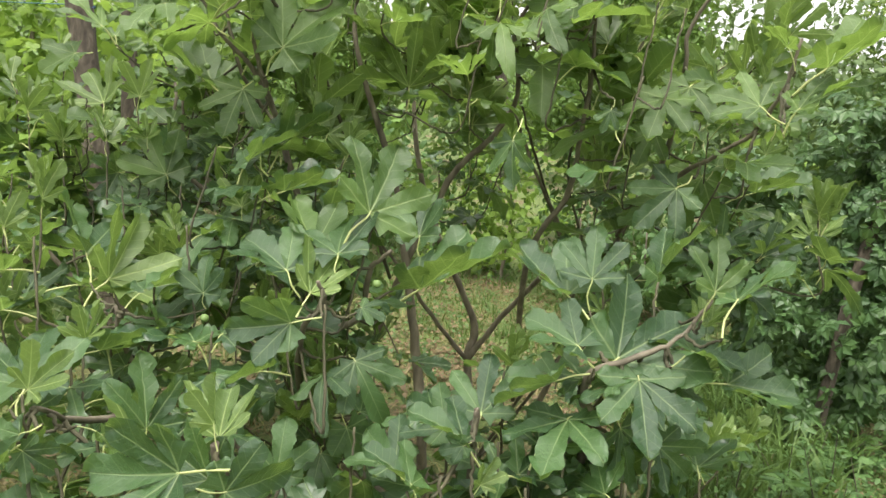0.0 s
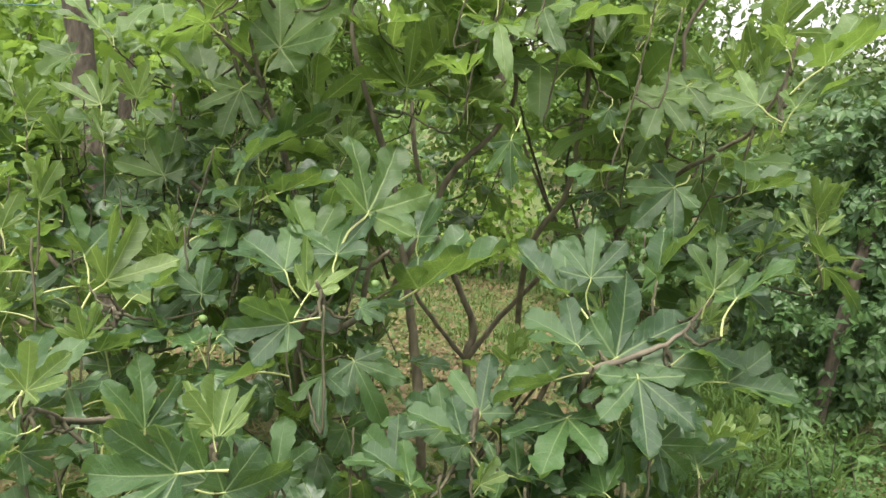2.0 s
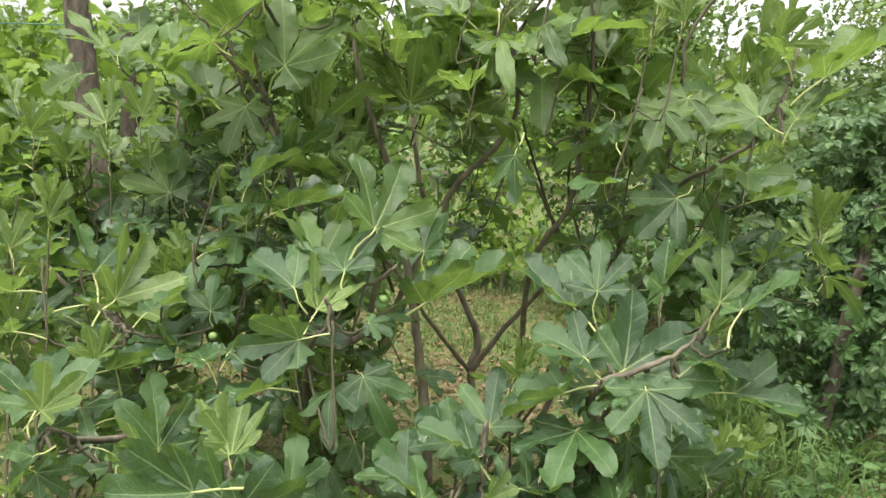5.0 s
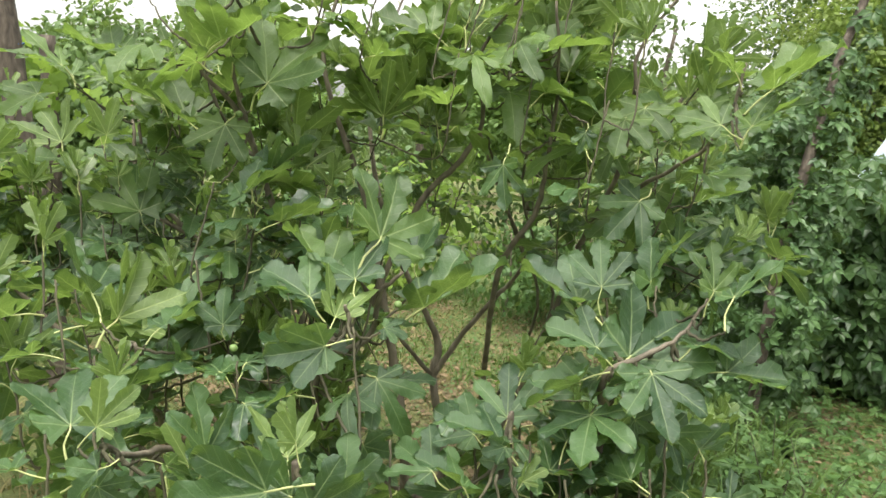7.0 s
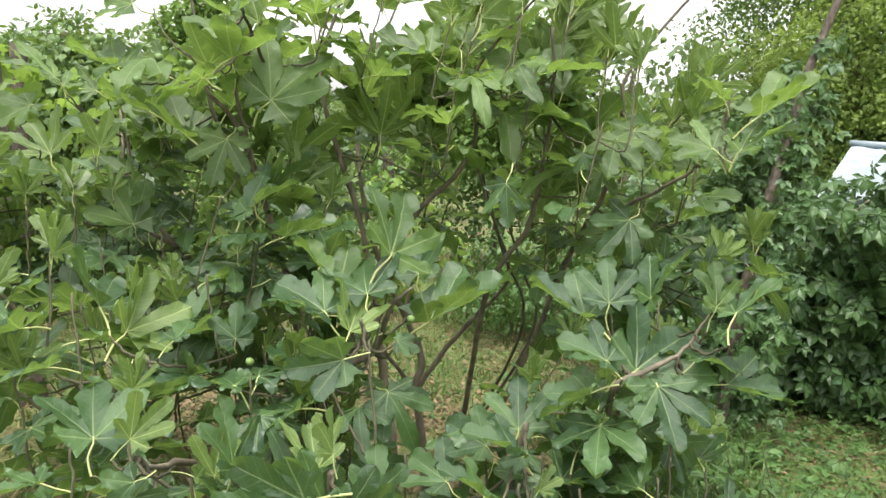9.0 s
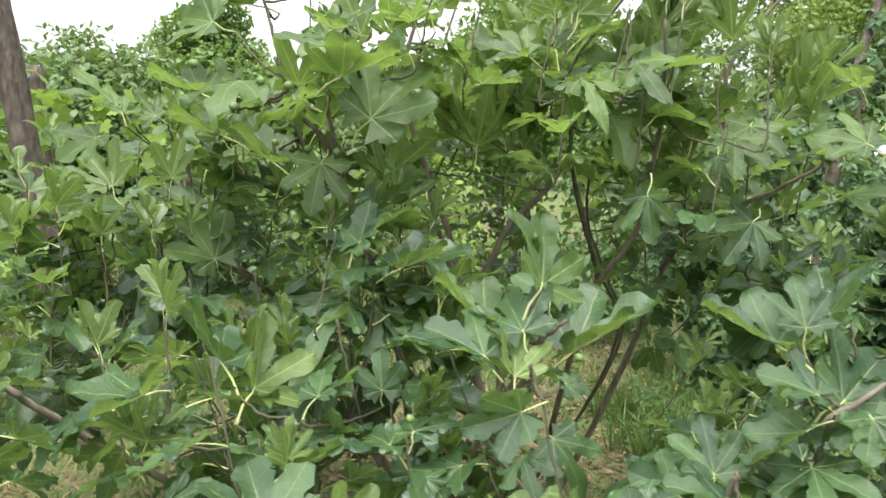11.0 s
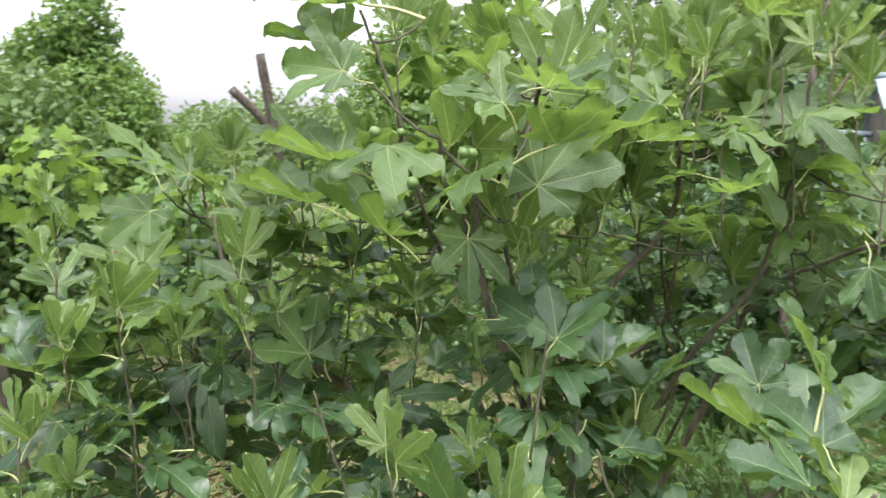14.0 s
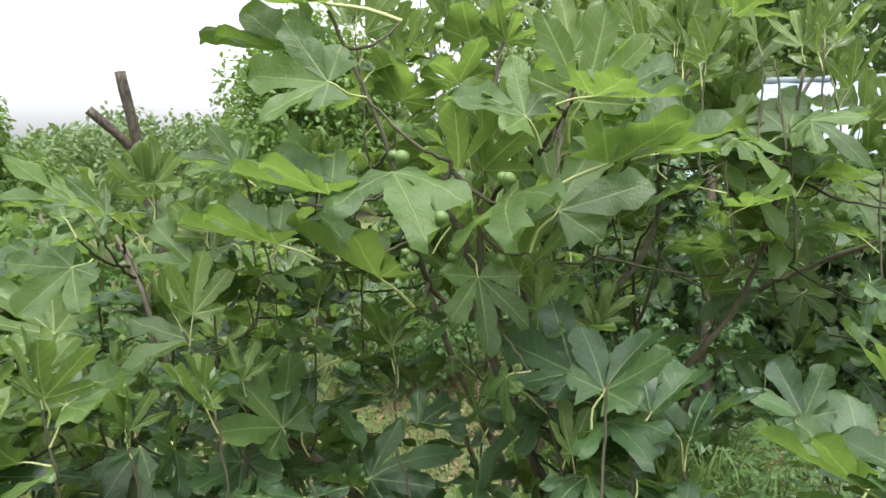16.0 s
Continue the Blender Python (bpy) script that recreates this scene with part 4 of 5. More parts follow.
branch([(-0.10, 3.05, -0.08), (0.34, 2.88, 0.85), (0.27, 2.94, 1.15), (0.18, 2.96, 1.52), (0.45, 2.90, 2.20)], 0.007, 0.004)
branch([(0.05, 3.00, -0.08), (0.27, 2.66, 0.82), (0.38, 2.57, 1.29), (0.46, 2.48, 1.55), (0.45, 2.38, 1.81), (0.46, 2.37, 1.98), (0.75, 2.25, 2.40)], 0.013, 0.004)
branch([(0.36, 2.58, 1.24), (0.40, 2.45, 1.387), (0.463, 2.30, 1.489), (0.529, 2.15, 1.576), (0.593, 2.05, 1.655), (0.621, 1.98, 1.767), (0.629, 1.95, 1.889)], 0.009, 0.004)
branch([(-0.25, 2.70, -0.05), (-0.39, 2.24, 0.38), (-0.51, 2.08, 0.64), (-0.58, 2.17, 1.08), (-0.74, 2.21, 1.51), (-0.80, 2.13, 1.67), (-0.87, 2.09, 1.74), (-0.90, 2.01, 1.83)], 0.017, 0.004)
branch([(-0.74, 2.21, 1.51), (-0.77, 2.13, 1.66), (-0.79, 2.10, 1.76), (-0.78, 2.08, 1.85)], 0.009, 0.004)
branch([(-0.30, 2.70, -0.05), (-0.43, 1.96, 0.55), (-0.45, 1.75, 0.99), (-0.32, 1.64, 1.14), (-0.30, 1.57, 1.27), (-0.25, 1.54, 1.33)], 0.014, 0.004)
branch([(-0.30, 2.60, 0.00), (-0.43, 1.71, 0.80), (-0.42, 1.48, 1.13), (-0.35, 1.41, 1.23), (-0.36, 1.37, 1.29)], 0.011, 0.004)
branch([(0.17, 1.66, -0.06), (0.19, 1.33, 1.04), (0.17, 1.29, 1.15), (0.17, 1.26, 1.23), (0.27, 1.28, 1.27), (0.33, 1.31, 1.31), (0.37, 1.33, 1.37)], 0.0095, 0.003)
branch([(-0.03, 1.78, -0.06), (-0.02, 1.25, 1.05), (-0.02, 1.23, 1.12)], 0.010, 0.004)
branch([(-0.35, 2.75, -0.05), (-0.77, 2.62, 0.80), (-1.02, 2.63, 1.13), (-1.26, 2.66, 1.27), (-1.34, 2.78, 1.53), (-1.38, 2.86, 1.65)], 0.015, 0.004)
branch([(-0.40, 2.80, 0.00), (-0.90, 2.70, 0.95), (-1.08, 2.70, 1.15), (-1.29, 2.78, 1.31), (-1.33, 2.82, 1.52), (-1.36, 2.85, 1.62)], 0.014, 0.004)
branch([(-0.45, 2.50, 0.00), (-0.77, 1.75, 0.67), (-0.79, 1.53, 0.95), (-0.81, 1.46, 1.07), (-0.82, 1.45, 1.15)], 0.010, 0.004)
branch([(-0.50, 2.50, 0.00), (-0.67, 1.50, 0.86), (-0.71, 1.17, 1.03), (-0.69, 0.99, 1.14)], 0.011, 0.004)
branch([(-0.43, 1.35, -0.06), (-0.38, 0.97, 1.06), (-0.38, 0.95, 1.14)], 0.011, 0.004)
branch([(-0.74, 2.21, 1.51), (-0.80, 2.27, 1.54), (-0.87, 2.22, 1.66), (-0.93, 2.22, 1.86), (-0.96, 2.26, 1.98), (-1.01, 2.30, 2.12)], 0.007, 0.004)
branch([(-0.40, 2.50, 1.00), (-0.64, 2.33, 1.67), (-0.70, 2.04, 1.83), (-0.73, 1.90, 1.93), (-0.75, 1.86, 1.99)], 0.007, 0.004)
branch([(0.10, 3.00, 0.40), (0.06, 2.45, 1.14), (0.15, 2.32, 1.37), (0.16, 2.23, 1.56), (0.16, 2.16, 1.83), (0.12, 2.10, 2.03)], 0.012, 0.004)
branch([(-0.50, 2.50, -0.05), (-1.39, 1.90, 0.92), (-1.49, 1.79, 1.07), (-1.60, 1.82, 1.12), (-1.70, 1.95, 1.16)], 0.012, 0.004)
branch([(-0.55, 2.50, -0.05), (-1.34, 2.11, 0.97), (-1.46, 2.11, 1.10), (-1.55, 2.13, 1.16)], 0.010, 0.004)

# single leaves that stand out
leaf(0.014, 1.996, 1.901, -16, 35, 164, 0.132, "five_c")
leaf(-0.105, 2.100, 1.862, -11, 7, -170, 0.151, "five_c")
leaf(0.023, 2.227, 1.769, -19, 0, -177, 0.200, "five_b")
leaf(-0.805, 2.082, 1.609, -55, -8, 176, 0.160, "five")
leaf(-1.008, 2.013, 1.814, -10, 4, 164, 0.181, "three_c")
leaf(-0.840, 1.912, 1.772, -3, 27, 132, 0.164, "three_c")
leaf(-1.407, 2.687, 1.715, 28, -49, 72, 0.133, "slim")
leaf(-1.529, 2.604, 1.478, 38, -28, 21, 0.192, "young_b")
leaf(-1.556, 3.158, 1.555, -13, -5, 147, 0.175, "folded")
leaf(-0.673, 2.010, 1.734, 65, 33, -25, 0.218, "three")
leaf(-1.051, 2.224, 1.779, -4, -9, 132, 0.150, "folded")
leaf(-0.952, 2.217, 1.601, 28, -6, 86, 0.213, "folded")
leaf(-0.232, 2.233, 1.927, 11, -32, 76, 0.183, "five_d")
leaf(0.084, 2.107, 1.880, 23, 21, -104, 0.209, "three")
leaf(0.600, 1.786, 1.720, 43, 9, -88, 0.169, "slim")
leaf(0.502, 1.737, 1.717, 18, -44, 48, 0.126, "five")
leaf(0.652, 1.814, 1.818, 35, 8, -100, 0.188, "folded")
leaf(0.433, 2.175, 1.752, -41, -8, 164, 0.165, "five")
leaf(0.521, 1.828, 1.586, -4, 2, 172, 0.141, "three")
leaf(0.577, 2.459, 1.488, -75, -17, 163, 0.195, "five_b")
leaf(0.768, 2.533, 1.449, 16, 6, -100, 0.197, "folded")
leaf(1.127, 2.900, 1.271, 46, 8, -32, 0.149, "young_c")
leaf(1.116, 2.899, 1.271, 34, -31, 11, 0.134, "young_c")
leaf(1.135, 2.896, 1.273, 34, 21, -47, 0.118, "young")
leaf(0.355, 1.270, 1.399, 68, 13, 21, 0.104, "five")
leaf(0.386, 1.246, 1.395, 35, -19, -62, 0.138, "five")
leaf(0.156, 1.342, 1.375, 56, -5, -10, 0.113, "five")
leaf(0.305, 1.500, 1.359, 69, 3, -91, 0.147, "three")
leaf(0.119, 1.367, 1.333, 14, -5, 42, 0.169, "folded")
leaf(-0.353, 1.489, 1.319, 27, -13, 6, 0.147, "three")
leaf(-0.306, 1.549, 1.403, 57, 34, 25, 0.206, "five")
leaf(-0.225, 1.801, 1.312, 57, -16, -24, 0.136, "three")
leaf(-0.195, 1.677, 1.215, 29, 0, -88, 0.236, "folded")
leaf(-0.441, 1.423, 1.288, 26, -7, 60, 0.142, "three")
leaf(-0.382, 1.401, 1.254, 24, 21, 4, 0.127, "young")
leaf(-0.288, 1.445, 1.107, -43, 26, -151, 0.133, "five_c")
leaf(-0.349, 1.445, 1.069, -6, 18, 177, 0.110, "five_c")
leaf(-0.012, 1.306, 1.097, 49, -5, -9, 0.125, "five")
leaf(-0.077, 1.310, 1.054, 25, -38, 49, 0.102, "three")
leaf(-0.158, 1.260, 0.993, 16, -27, 41, 0.112, "three")
leaf(0.142, 1.247, 1.139, -12, 9, 159, 0.156, "five")
leaf(0.254, 1.260, 1.228, -36, 4, -176, 0.147, "five")
leaf(-0.405, 1.021, 1.123, 12, -3, 17, 0.116, "young")
leaf(-0.554, 1.081, 1.083, 68, 14, 64, 0.131, "five")
leaf(-0.819, 1.154, 1.089, 29, 7, 27, 0.151, "three")
leaf(-0.730, 1.984, 0.926, -13, 20, -111, 0.193, "five_d")
leaf(-0.974, 1.595, 1.212, 30, 35, 68, 0.183, "folded")
leaf(-0.902, 1.565, 1.167, 58, 46, 48, 0.189, "young_b")
leaf(-1.092, 2.327, 1.287, 57, -11, 14, 0.138, "five")
leaf(-1.335, 2.364, 1.272, -24, -72, 175, 0.126, "five_d")
leaf(-0.648, 1.863, 1.264, -32, 2, 176, 0.134, "hang")
leaf(0.216, 1.293, 1.247, 38, 40, -33, 0.191, "three")
leaf(-1.384, 2.534, 1.223, -10, 2, -175, 0.209, "five_c")
leaf(-1.135, 2.304, 1.298, 68, -27, 33, 0.178, "three")
leaf(-0.962, 2.271, 1.164, 41, 31, -90, 0.177, "five_c")
leaf(-0.419, 1.551, 1.315, 20, 11, 44, 0.180, "folded")
leaf(-0.679, 1.845, 1.376, 13, 10, 160, 0.135, "three_c")
leaf(0.372, 2.261, 1.618, -52, -7, 149, 0.124, "five")
leaf(0.033, 2.234, 1.901, -16, 26, -171, 0.213, "five_b")
leaf(0.360, 2.115, 1.714, -39, -6, 162, 0.163, "five")
leaf(0.430, 2.300, 1.410, -26, -3, 123, 0.162, "five")
leaf(0.431, 2.098, 1.478, -53, -36, 160, 0.169, "five")
leaf(-0.740, 1.791, 1.825, 11, 8, -133, 0.206, "folded")
leaf(-0.759, 1.801, 1.929, -7, 10, -162, 0.153, "folded")
leaf(-0.784, 1.953, 1.904, 43, -31, 16, 0.157, "five_b")
leaf(-1.087, 2.090, 1.964, 17, -58, 41, 0.155, "three")
leaf(-1.135, 2.563, 1.815, 31, -37, 49, 0.146, "slim")
leaf(-1.106, 2.044, 1.779, 10, -6, 64, 0.172, "folded")
leaf(-1.115, 2.359, 1.664, 9, -2, 65, 0.206, "folded")
leaf(-0.505, 2.196, 2.045, 70, -4, -34, 0.154, "young_b")
leaf(-1.461, 2.476, 1.745, 25, -18, 114, 0.197, "slim")
leaf(-1.488, 2.367, 1.647, -34, -31, 144, 0.125, "three")
leaf(-0.691, 1.934, 1.442, 18, -40, 10, 0.179, "three")
leaf(-0.724, 1.851, 1.283, 2, -8, 154, 0.155, "five_c")
leaf(-1.140, 2.147, 1.216, 1, -8, 170, 0.157, "five")
leaf(0.111, 1.237, 1.212, -34, 11, 91, 0.122, "folded")
leaf(0.339, 1.275, 1.287, 3, -2, -91, 0.098, "three_b")
leaf(0.410, 1.280, 1.235, -8, 28, -85, 0.129, "folded")
leaf(0.243, 1.290, 1.118, -69, 7, -133, 0.126, "five")
leaf(0.315, 1.291, 1.094, -61, 48, -147, 0.102, "five_b")
leaf(0.139, 1.254, 1.275, 22, -16, 62, 0.110, "three")
leaf(0.209, 1.247, 1.217, -24, -15, 77, 0.087, "three_b")
leaf(-0.278, 1.413, 1.236, -12, 44, -102, 0.054, "hang")
leaf(-0.387, 1.298, 1.224, -46, -69, 144, 0.121, "folded")
leaf(-0.636, 1.475, 1.197, 77, -6, 3, 0.087, "three")
leaf(-0.034, 1.197, 1.093, 21, 8, 74, 0.119, "three")
leaf(-0.108, 1.098, 1.051, 33, 14, 81, 0.103, "three")
leaf(-0.033, 1.149, 1.107, -49, -66, 142, 0.044, "three_b")
leaf(0.004, 1.138, 1.046, 81, 23, 17, 0.057, "young")
leaf(-0.413, 0.903, 1.126, -34, -54, 110, 0.149, "folded")
leaf(-0.350, 0.913, 1.102, 27, 77, -33, 0.107, "three_b")
leaf(-0.384, 0.940, 1.100, 41, -60, 40, 0.122, "five_b")
leaf(-0.308, 1.015, 1.081, 74, 8, 27, 0.087, "three")
leaf(-0.704, 0.998, 1.165, 59, 35, -11, 0.089, "young")
leaf(-0.682, 0.952, 1.088, -50, 42, -120, 0.061, "five_b")
leaf(-0.677, 0.940, 1.122, -56, -22, 119, 0.079, "three")
leaf(-0.608, 1.040, 1.084, -39, -12, -82, 0.081, "five")
leaf(-0.860, 1.434, 1.106, -87, -4, 149, 0.092, "three")
leaf(-0.762, 1.462, 1.189, 19, -14, -56, 0.122, "three")
leaf(-0.996, 2.357, 2.145, -0, -33, 64, 0.327, "folded")
leaf(-1.038, 2.422, 2.056, 2, -23, 56, 0.212, "folded")
leaf(-1.044, 2.552, 1.770, 12, -5, 28, 0.127, "five_b")
leaf(-1.066, 2.910, 1.802, 15, -8, 38, 0.166, "three")
leaf(0.599, 1.945, 1.864, 39, 6, 79, 0.114, "five")
leaf(-0.694, 1.844, 1.435, 46, 8, -75, 0.160, "three")
leaf(-0.578, 1.766, 1.224, -0, 12, -100, 0.103, "three_b")
leaf(-0.821, 1.957, 1.449, -62, -10, 81, 0.093, "five_c")
leaf(-0.025, 1.735, 1.580, -83, 12, 135, 0.116, "five")
leaf(0.198, 1.870, 1.671, -82, -17, -176, 0.060, "five")
leaf(-1.493, 2.616, 1.719, 26, 5, 52, 0.141, "slim")

# leafy shoots
shoot(0.161, 1.222, 1.261, -0.03, 0.22, 0.98, 3, 0.110, 0.10, 2, False)
shoot(0.373, 1.331, 1.382, 0.06, 0.32, 0.95, 3, 0.120, 0.16, 2, False)
shoot(0.186, 1.429, 1.345, -0.15, 0.40, 0.91, 6, 0.120, 0.20, 3)
shoot(0.284, 1.393, 1.374, 0.05, 0.41, 0.91, 5, 0.120, 0.20, 3)
shoot(-0.251, 1.523, 1.345, -0.04, 0.31, 0.95, 3, 0.120, 0.20, 2, False)
shoot(-0.340, 1.359, 1.249, -0.14, 0.30, 0.94, 6, 0.130, 0.25, 2)
shoot(-0.500, 1.504, 1.271, -0.33, 0.28, 0.90, 7, 0.140, 0.30, 2)
shoot(-0.011, 1.139, 1.053, -0.14, 0.30, 0.94, 6, 0.120, 0.15, 3)
shoot(-0.112, 1.077, 1.050, -0.14, 0.30, 0.94, 5, 0.120, 0.15, 3)
shoot(-0.368, 0.924, 1.156, -0.13, 0.21, 0.97, 3, 0.115, 0.15, 2, False)
shoot(-0.300, 1.016, 1.082, 0.15, 0.32, 0.93, 6, 0.120, 0.18, 2)
shoot(-0.699, 0.978, 1.165, -0.23, 0.20, 0.95, 7, 0.120, 0.20, 2)
shoot(-0.617, 1.039, 1.083, -0.23, 0.20, 0.95, 7, 0.120, 0.22, 2)
shoot(-0.645, 0.978, 1.052, -0.32, 0.18, 0.93, 7, 0.120, 0.20, 2)
shoot(-0.823, 1.459, 1.200, -0.14, 0.30, 0.94, 3, 0.130, 0.20, 2, False)
shoot(-1.094, 1.611, 1.301, -0.14, 0.30, 0.94, 7, 0.140, 0.25, 2)
shoot(-1.039, 1.646, 1.205, -0.33, 0.28, 0.90, 7, 0.140, 0.25, 2)
shoot(-1.271, 1.724, 1.186, -0.33, 0.28, 0.90, 6, 0.140, 0.25, 2)
shoot(-1.126, 1.503, 1.064, -0.32, 0.18, 0.93, 6, 0.130, 0.25, 2)
shoot(-1.154, 2.067, 1.288, -0.24, 0.29, 0.93, 6, 0.150, 0.30, 1)
shoot(-0.982, 2.087, 1.307, -0.14, 0.30, 0.94, 7, 0.150, 0.30, 1)
shoot(-0.701, 2.044, 1.461, -0.04, 0.31, 0.95, 7, 0.150, 0.30, 2)
shoot(-0.588, 2.162, 1.482, -0.04, 0.31, 0.95, 7, 0.150, 0.30, 2)
shoot(-1.300, 2.409, 1.494, -0.33, 0.28, 0.90, 7, 0.160, 0.30, 2)
shoot(-1.550, 2.456, 1.347, -0.42, 0.26, 0.87, 7, 0.160, 0.30, 2)
shoot(-0.714, 1.894, 1.259, -0.04, 0.31, 0.95, 7, 0.150, 0.30, 1)
shoot(-0.925, 2.052, 1.133, -0.14, 0.30, 0.94, 7, 0.150, 0.30, 1)
shoot(-0.783, 1.823, 1.986, 0.16, 0.18, 0.97, 3, 0.140, 0.30, 2, False)
shoot(0.122, 2.099, 2.045, 0.16, 0.18, 0.97, 3, 0.160, 0.35, 2, False)
shoot(-0.506, 2.106, 1.442, 0.12, 0.20, 0.97, 7, 0.140, 0.30, 2)
shoot(-1.271, 2.951, 1.747, 0.12, 0.20, 0.97, 8, 0.150, 0.35, 3)
shoot(-1.413, 3.017, 1.691, 0.03, 0.25, 0.97, 8, 0.150, 0.35, 3)
shoot(-1.561, 3.027, 1.626, 0.03, 0.25, 0.97, 8, 0.150, 0.35, 2)
shoot(-1.411, 2.671, 1.303, 0.03, 0.25, 0.97, 7, 0.140, 0.30, 3)
shoot(-1.585, 2.521, 1.224, 0.03, 0.25, 0.97, 7, 0.130, 0.30, 3)
shoot(-1.466, 2.454, 1.189, 0.03, 0.25, 0.97, 7, 0.130, 0.30, 3)
shoot(-0.870, 2.514, 2.112, 0.03, 0.25, 0.97, 7, 0.150, 0.30, 3)
shoot(-0.576, 2.538, 2.159, 0.12, 0.20, 0.97, 8, 0.150, 0.35, 3)
shoot(-0.752, 2.560, 2.072, 0.12, 0.20, 0.97, 8, 0.150, 0.35, 3)
shoot(-0.071, 2.323, 2.103, 0.21, 0.15, 0.97, 8, 0.160, 0.35, 4)
shoot(0.218, 2.396, 2.079, 0.21, 0.15, 0.97, 8, 0.160, 0.35, 4)
shoot(-0.090, 2.446, 2.102, 0.21, 0.15, 0.97, 8, 0.160, 0.35, 4)
shoot(-1.113, 2.588, 1.771, 0.03, 0.25, 0.97, 8, 0.150, 0.30, 3)
shoot(-1.194, 2.664, 1.625, 0.03, 0.25, 0.97, 8, 0.150, 0.30, 3)
shoot(-0.913, 2.709, 1.759, 0.12, 0.20, 0.97, 8, 0.150, 0.30, 2)
shoot(-0.791, 2.724, 1.527, 0.12, 0.20, 0.97, 8, 0.150, 0.30, 1)
shoot(-0.587, 2.715, 1.793, 0.12, 0.20, 0.97, 8, 0.150, 0.30, 2)
shoot(-0.983, 2.529, 1.464, 0.12, 0.20, 0.97, 7, 0.150, 0.30, 1)
shoot(-0.807, 2.475, 1.343, 0.12, 0.20, 0.97, 7, 0.150, 0.30, 1)
shoot(-0.687, 2.279, 1.216, 0.12, 0.20, 0.97, 7, 0.150, 0.30, 1)
shoot(-0.946, 2.294, 1.172, 0.12, 0.20, 0.97, 7, 0.150, 0.30, 1)
shoot(0.596, 1.961, 1.937, -0.04, 0.31, 0.95, 3, 0.150, 0.30, 2, False)
shoot(0.251, 2.316, 1.822, -0.14, 0.30, 0.94, 8, 0.150, 0.30, 5)
shoot(0.337, 2.391, 1.664, 0.06, 0.32, 0.95, 8, 0.150, 0.30, 5)
shoot(0.260, 2.544, 1.463, -0.04, 0.31, 0.95, 8, 0.150, 0.30, 5)
shoot(0.137, 2.329, 1.924, -0.14, 0.30, 0.94, 8, 0.150, 0.30, 5)
shoot(-0.221, 2.485, 1.849, -0.14, 0.30, 0.94, 5, 0.150, 0.30, 5)
shoot(-0.408, 2.370, 1.872, -0.14, 0.30, 0.94, 5, 0.150, 0.30, 5)
shoot(-0.213, 2.740, 1.610, -0.14, 0.30, 0.94, 8, 0.150, 0.30, 5)
shoot(-0.673, 2.324, 1.774, -0.14, 0.30, 0.94, 5, 0.150, 0.30, 5)
shoot(-1.122, 2.603, 1.821, -0.14, 0.30, 0.94, 8, 0.150, 0.30, 5)
shoot(-0.611, 2.587, 1.549, -0.14, 0.30, 0.94, 8, 0.150, 0.30, 5)
shoot(0.769, 1.971, 1.456, -0.04, 0.31, 0.95, 8, 0.110, 0.20, 4)
shoot(0.279, 1.992, 1.762, 0.18, 0.15, 0.97, 4, 0.130, 0.30, 1)
shoot(-0.292, 1.545, 1.393, 0.18, 0.15, 0.97, 8, 0.130, 0.25, 3)
shoot(-0.747, 1.774, 1.475, 0.18, 0.15, 0.97, 8, 0.120, 0.25, 3)
shoot(-0.657, 1.815, 1.269, 0.18, 0.15, 0.97, 8, 0.130, 0.25, 1)
shoot(-1.201, 2.311, 1.371, 0.09, 0.20, 0.98, 8, 0.130, 0.25, 2)
shoot(-1.665, 2.505, 1.164, 0.09, 0.20, 0.98, 8, 0.120, 0.25, 3)
shoot(-0.146, 2.097, 1.864, 0.09, 0.20, 0.98, 7, 0.130, 0.30, 1)
shoot(0.081, 2.104, 1.896, 0.09, 0.20, 0.98, 7, 0.130, 0.30, 1)
shoot(-1.678, 1.792, 1.159, -0.08, 0.31, 0.95, 8, 0.120, 0.25, 3)
shoot(-1.601, 1.888, 1.182, -0.08, 0.31, 0.95, 8, 0.120, 0.25, 2)
shoot(-1.713, 2.025, 1.261, -0.08, 0.31, 0.95, 8, 0.120, 0.25, 3)
shoot(-1.482, 1.648, 1.118, -0.08, 0.31, 0.95, 8, 0.120, 0.25, 2)
shoot(-1.522, 2.103, 1.290, -0.08, 0.31, 0.95, 8, 0.120, 0.25, 2)
shoot(-0.859, 1.342, 1.154, -0.24, 0.29, 0.93, 8, 0.110, 0.25, 2)
shoot(-0.947, 1.367, 1.301, -0.24, 0.29, 0.93, 8, 0.120, 0.25, 3)
shoot(-0.734, 1.595, 1.311, -0.24, 0.29, 0.93, 8, 0.120, 0.25, 2)
shoot(-0.841, 1.109, 1.091, -0.17, 0.28, 0.94, 8, 0.110, 0.22, 3)
shoot(-0.809, 1.313, 1.097, -0.17, 0.28, 0.94, 8, 0.110, 0.22, 2)
shoot(-0.590, 1.091, 1.033, -0.07, 0.28, 0.96, 8, 0.110, 0.22, 3)
shoot(-0.443, 1.191, 1.048, -0.07, 0.28, 0.96, 8, 0.110, 0.22, 2)
shoot(-0.301, 1.037, 1.061, -0.07, 0.28, 0.96, 8, 0.110, 0.22, 3)
shoot(-0.246, 1.286, 1.040, -0.07, 0.28, 0.96, 8, 0.110, 0.22, 2)
shoot(-0.057, 1.038, 1.109, -0.07, 0.28, 0.96, 8, 0.110, 0.22, 3)
shoot(0.078, 1.127, 1.061, -0.07, 0.28, 0.96, 8, 0.110, 0.22, 3)
shoot(0.246, 1.175, 1.070, -0.07, 0.28, 0.96, 8, 0.110, 0.22, 2)
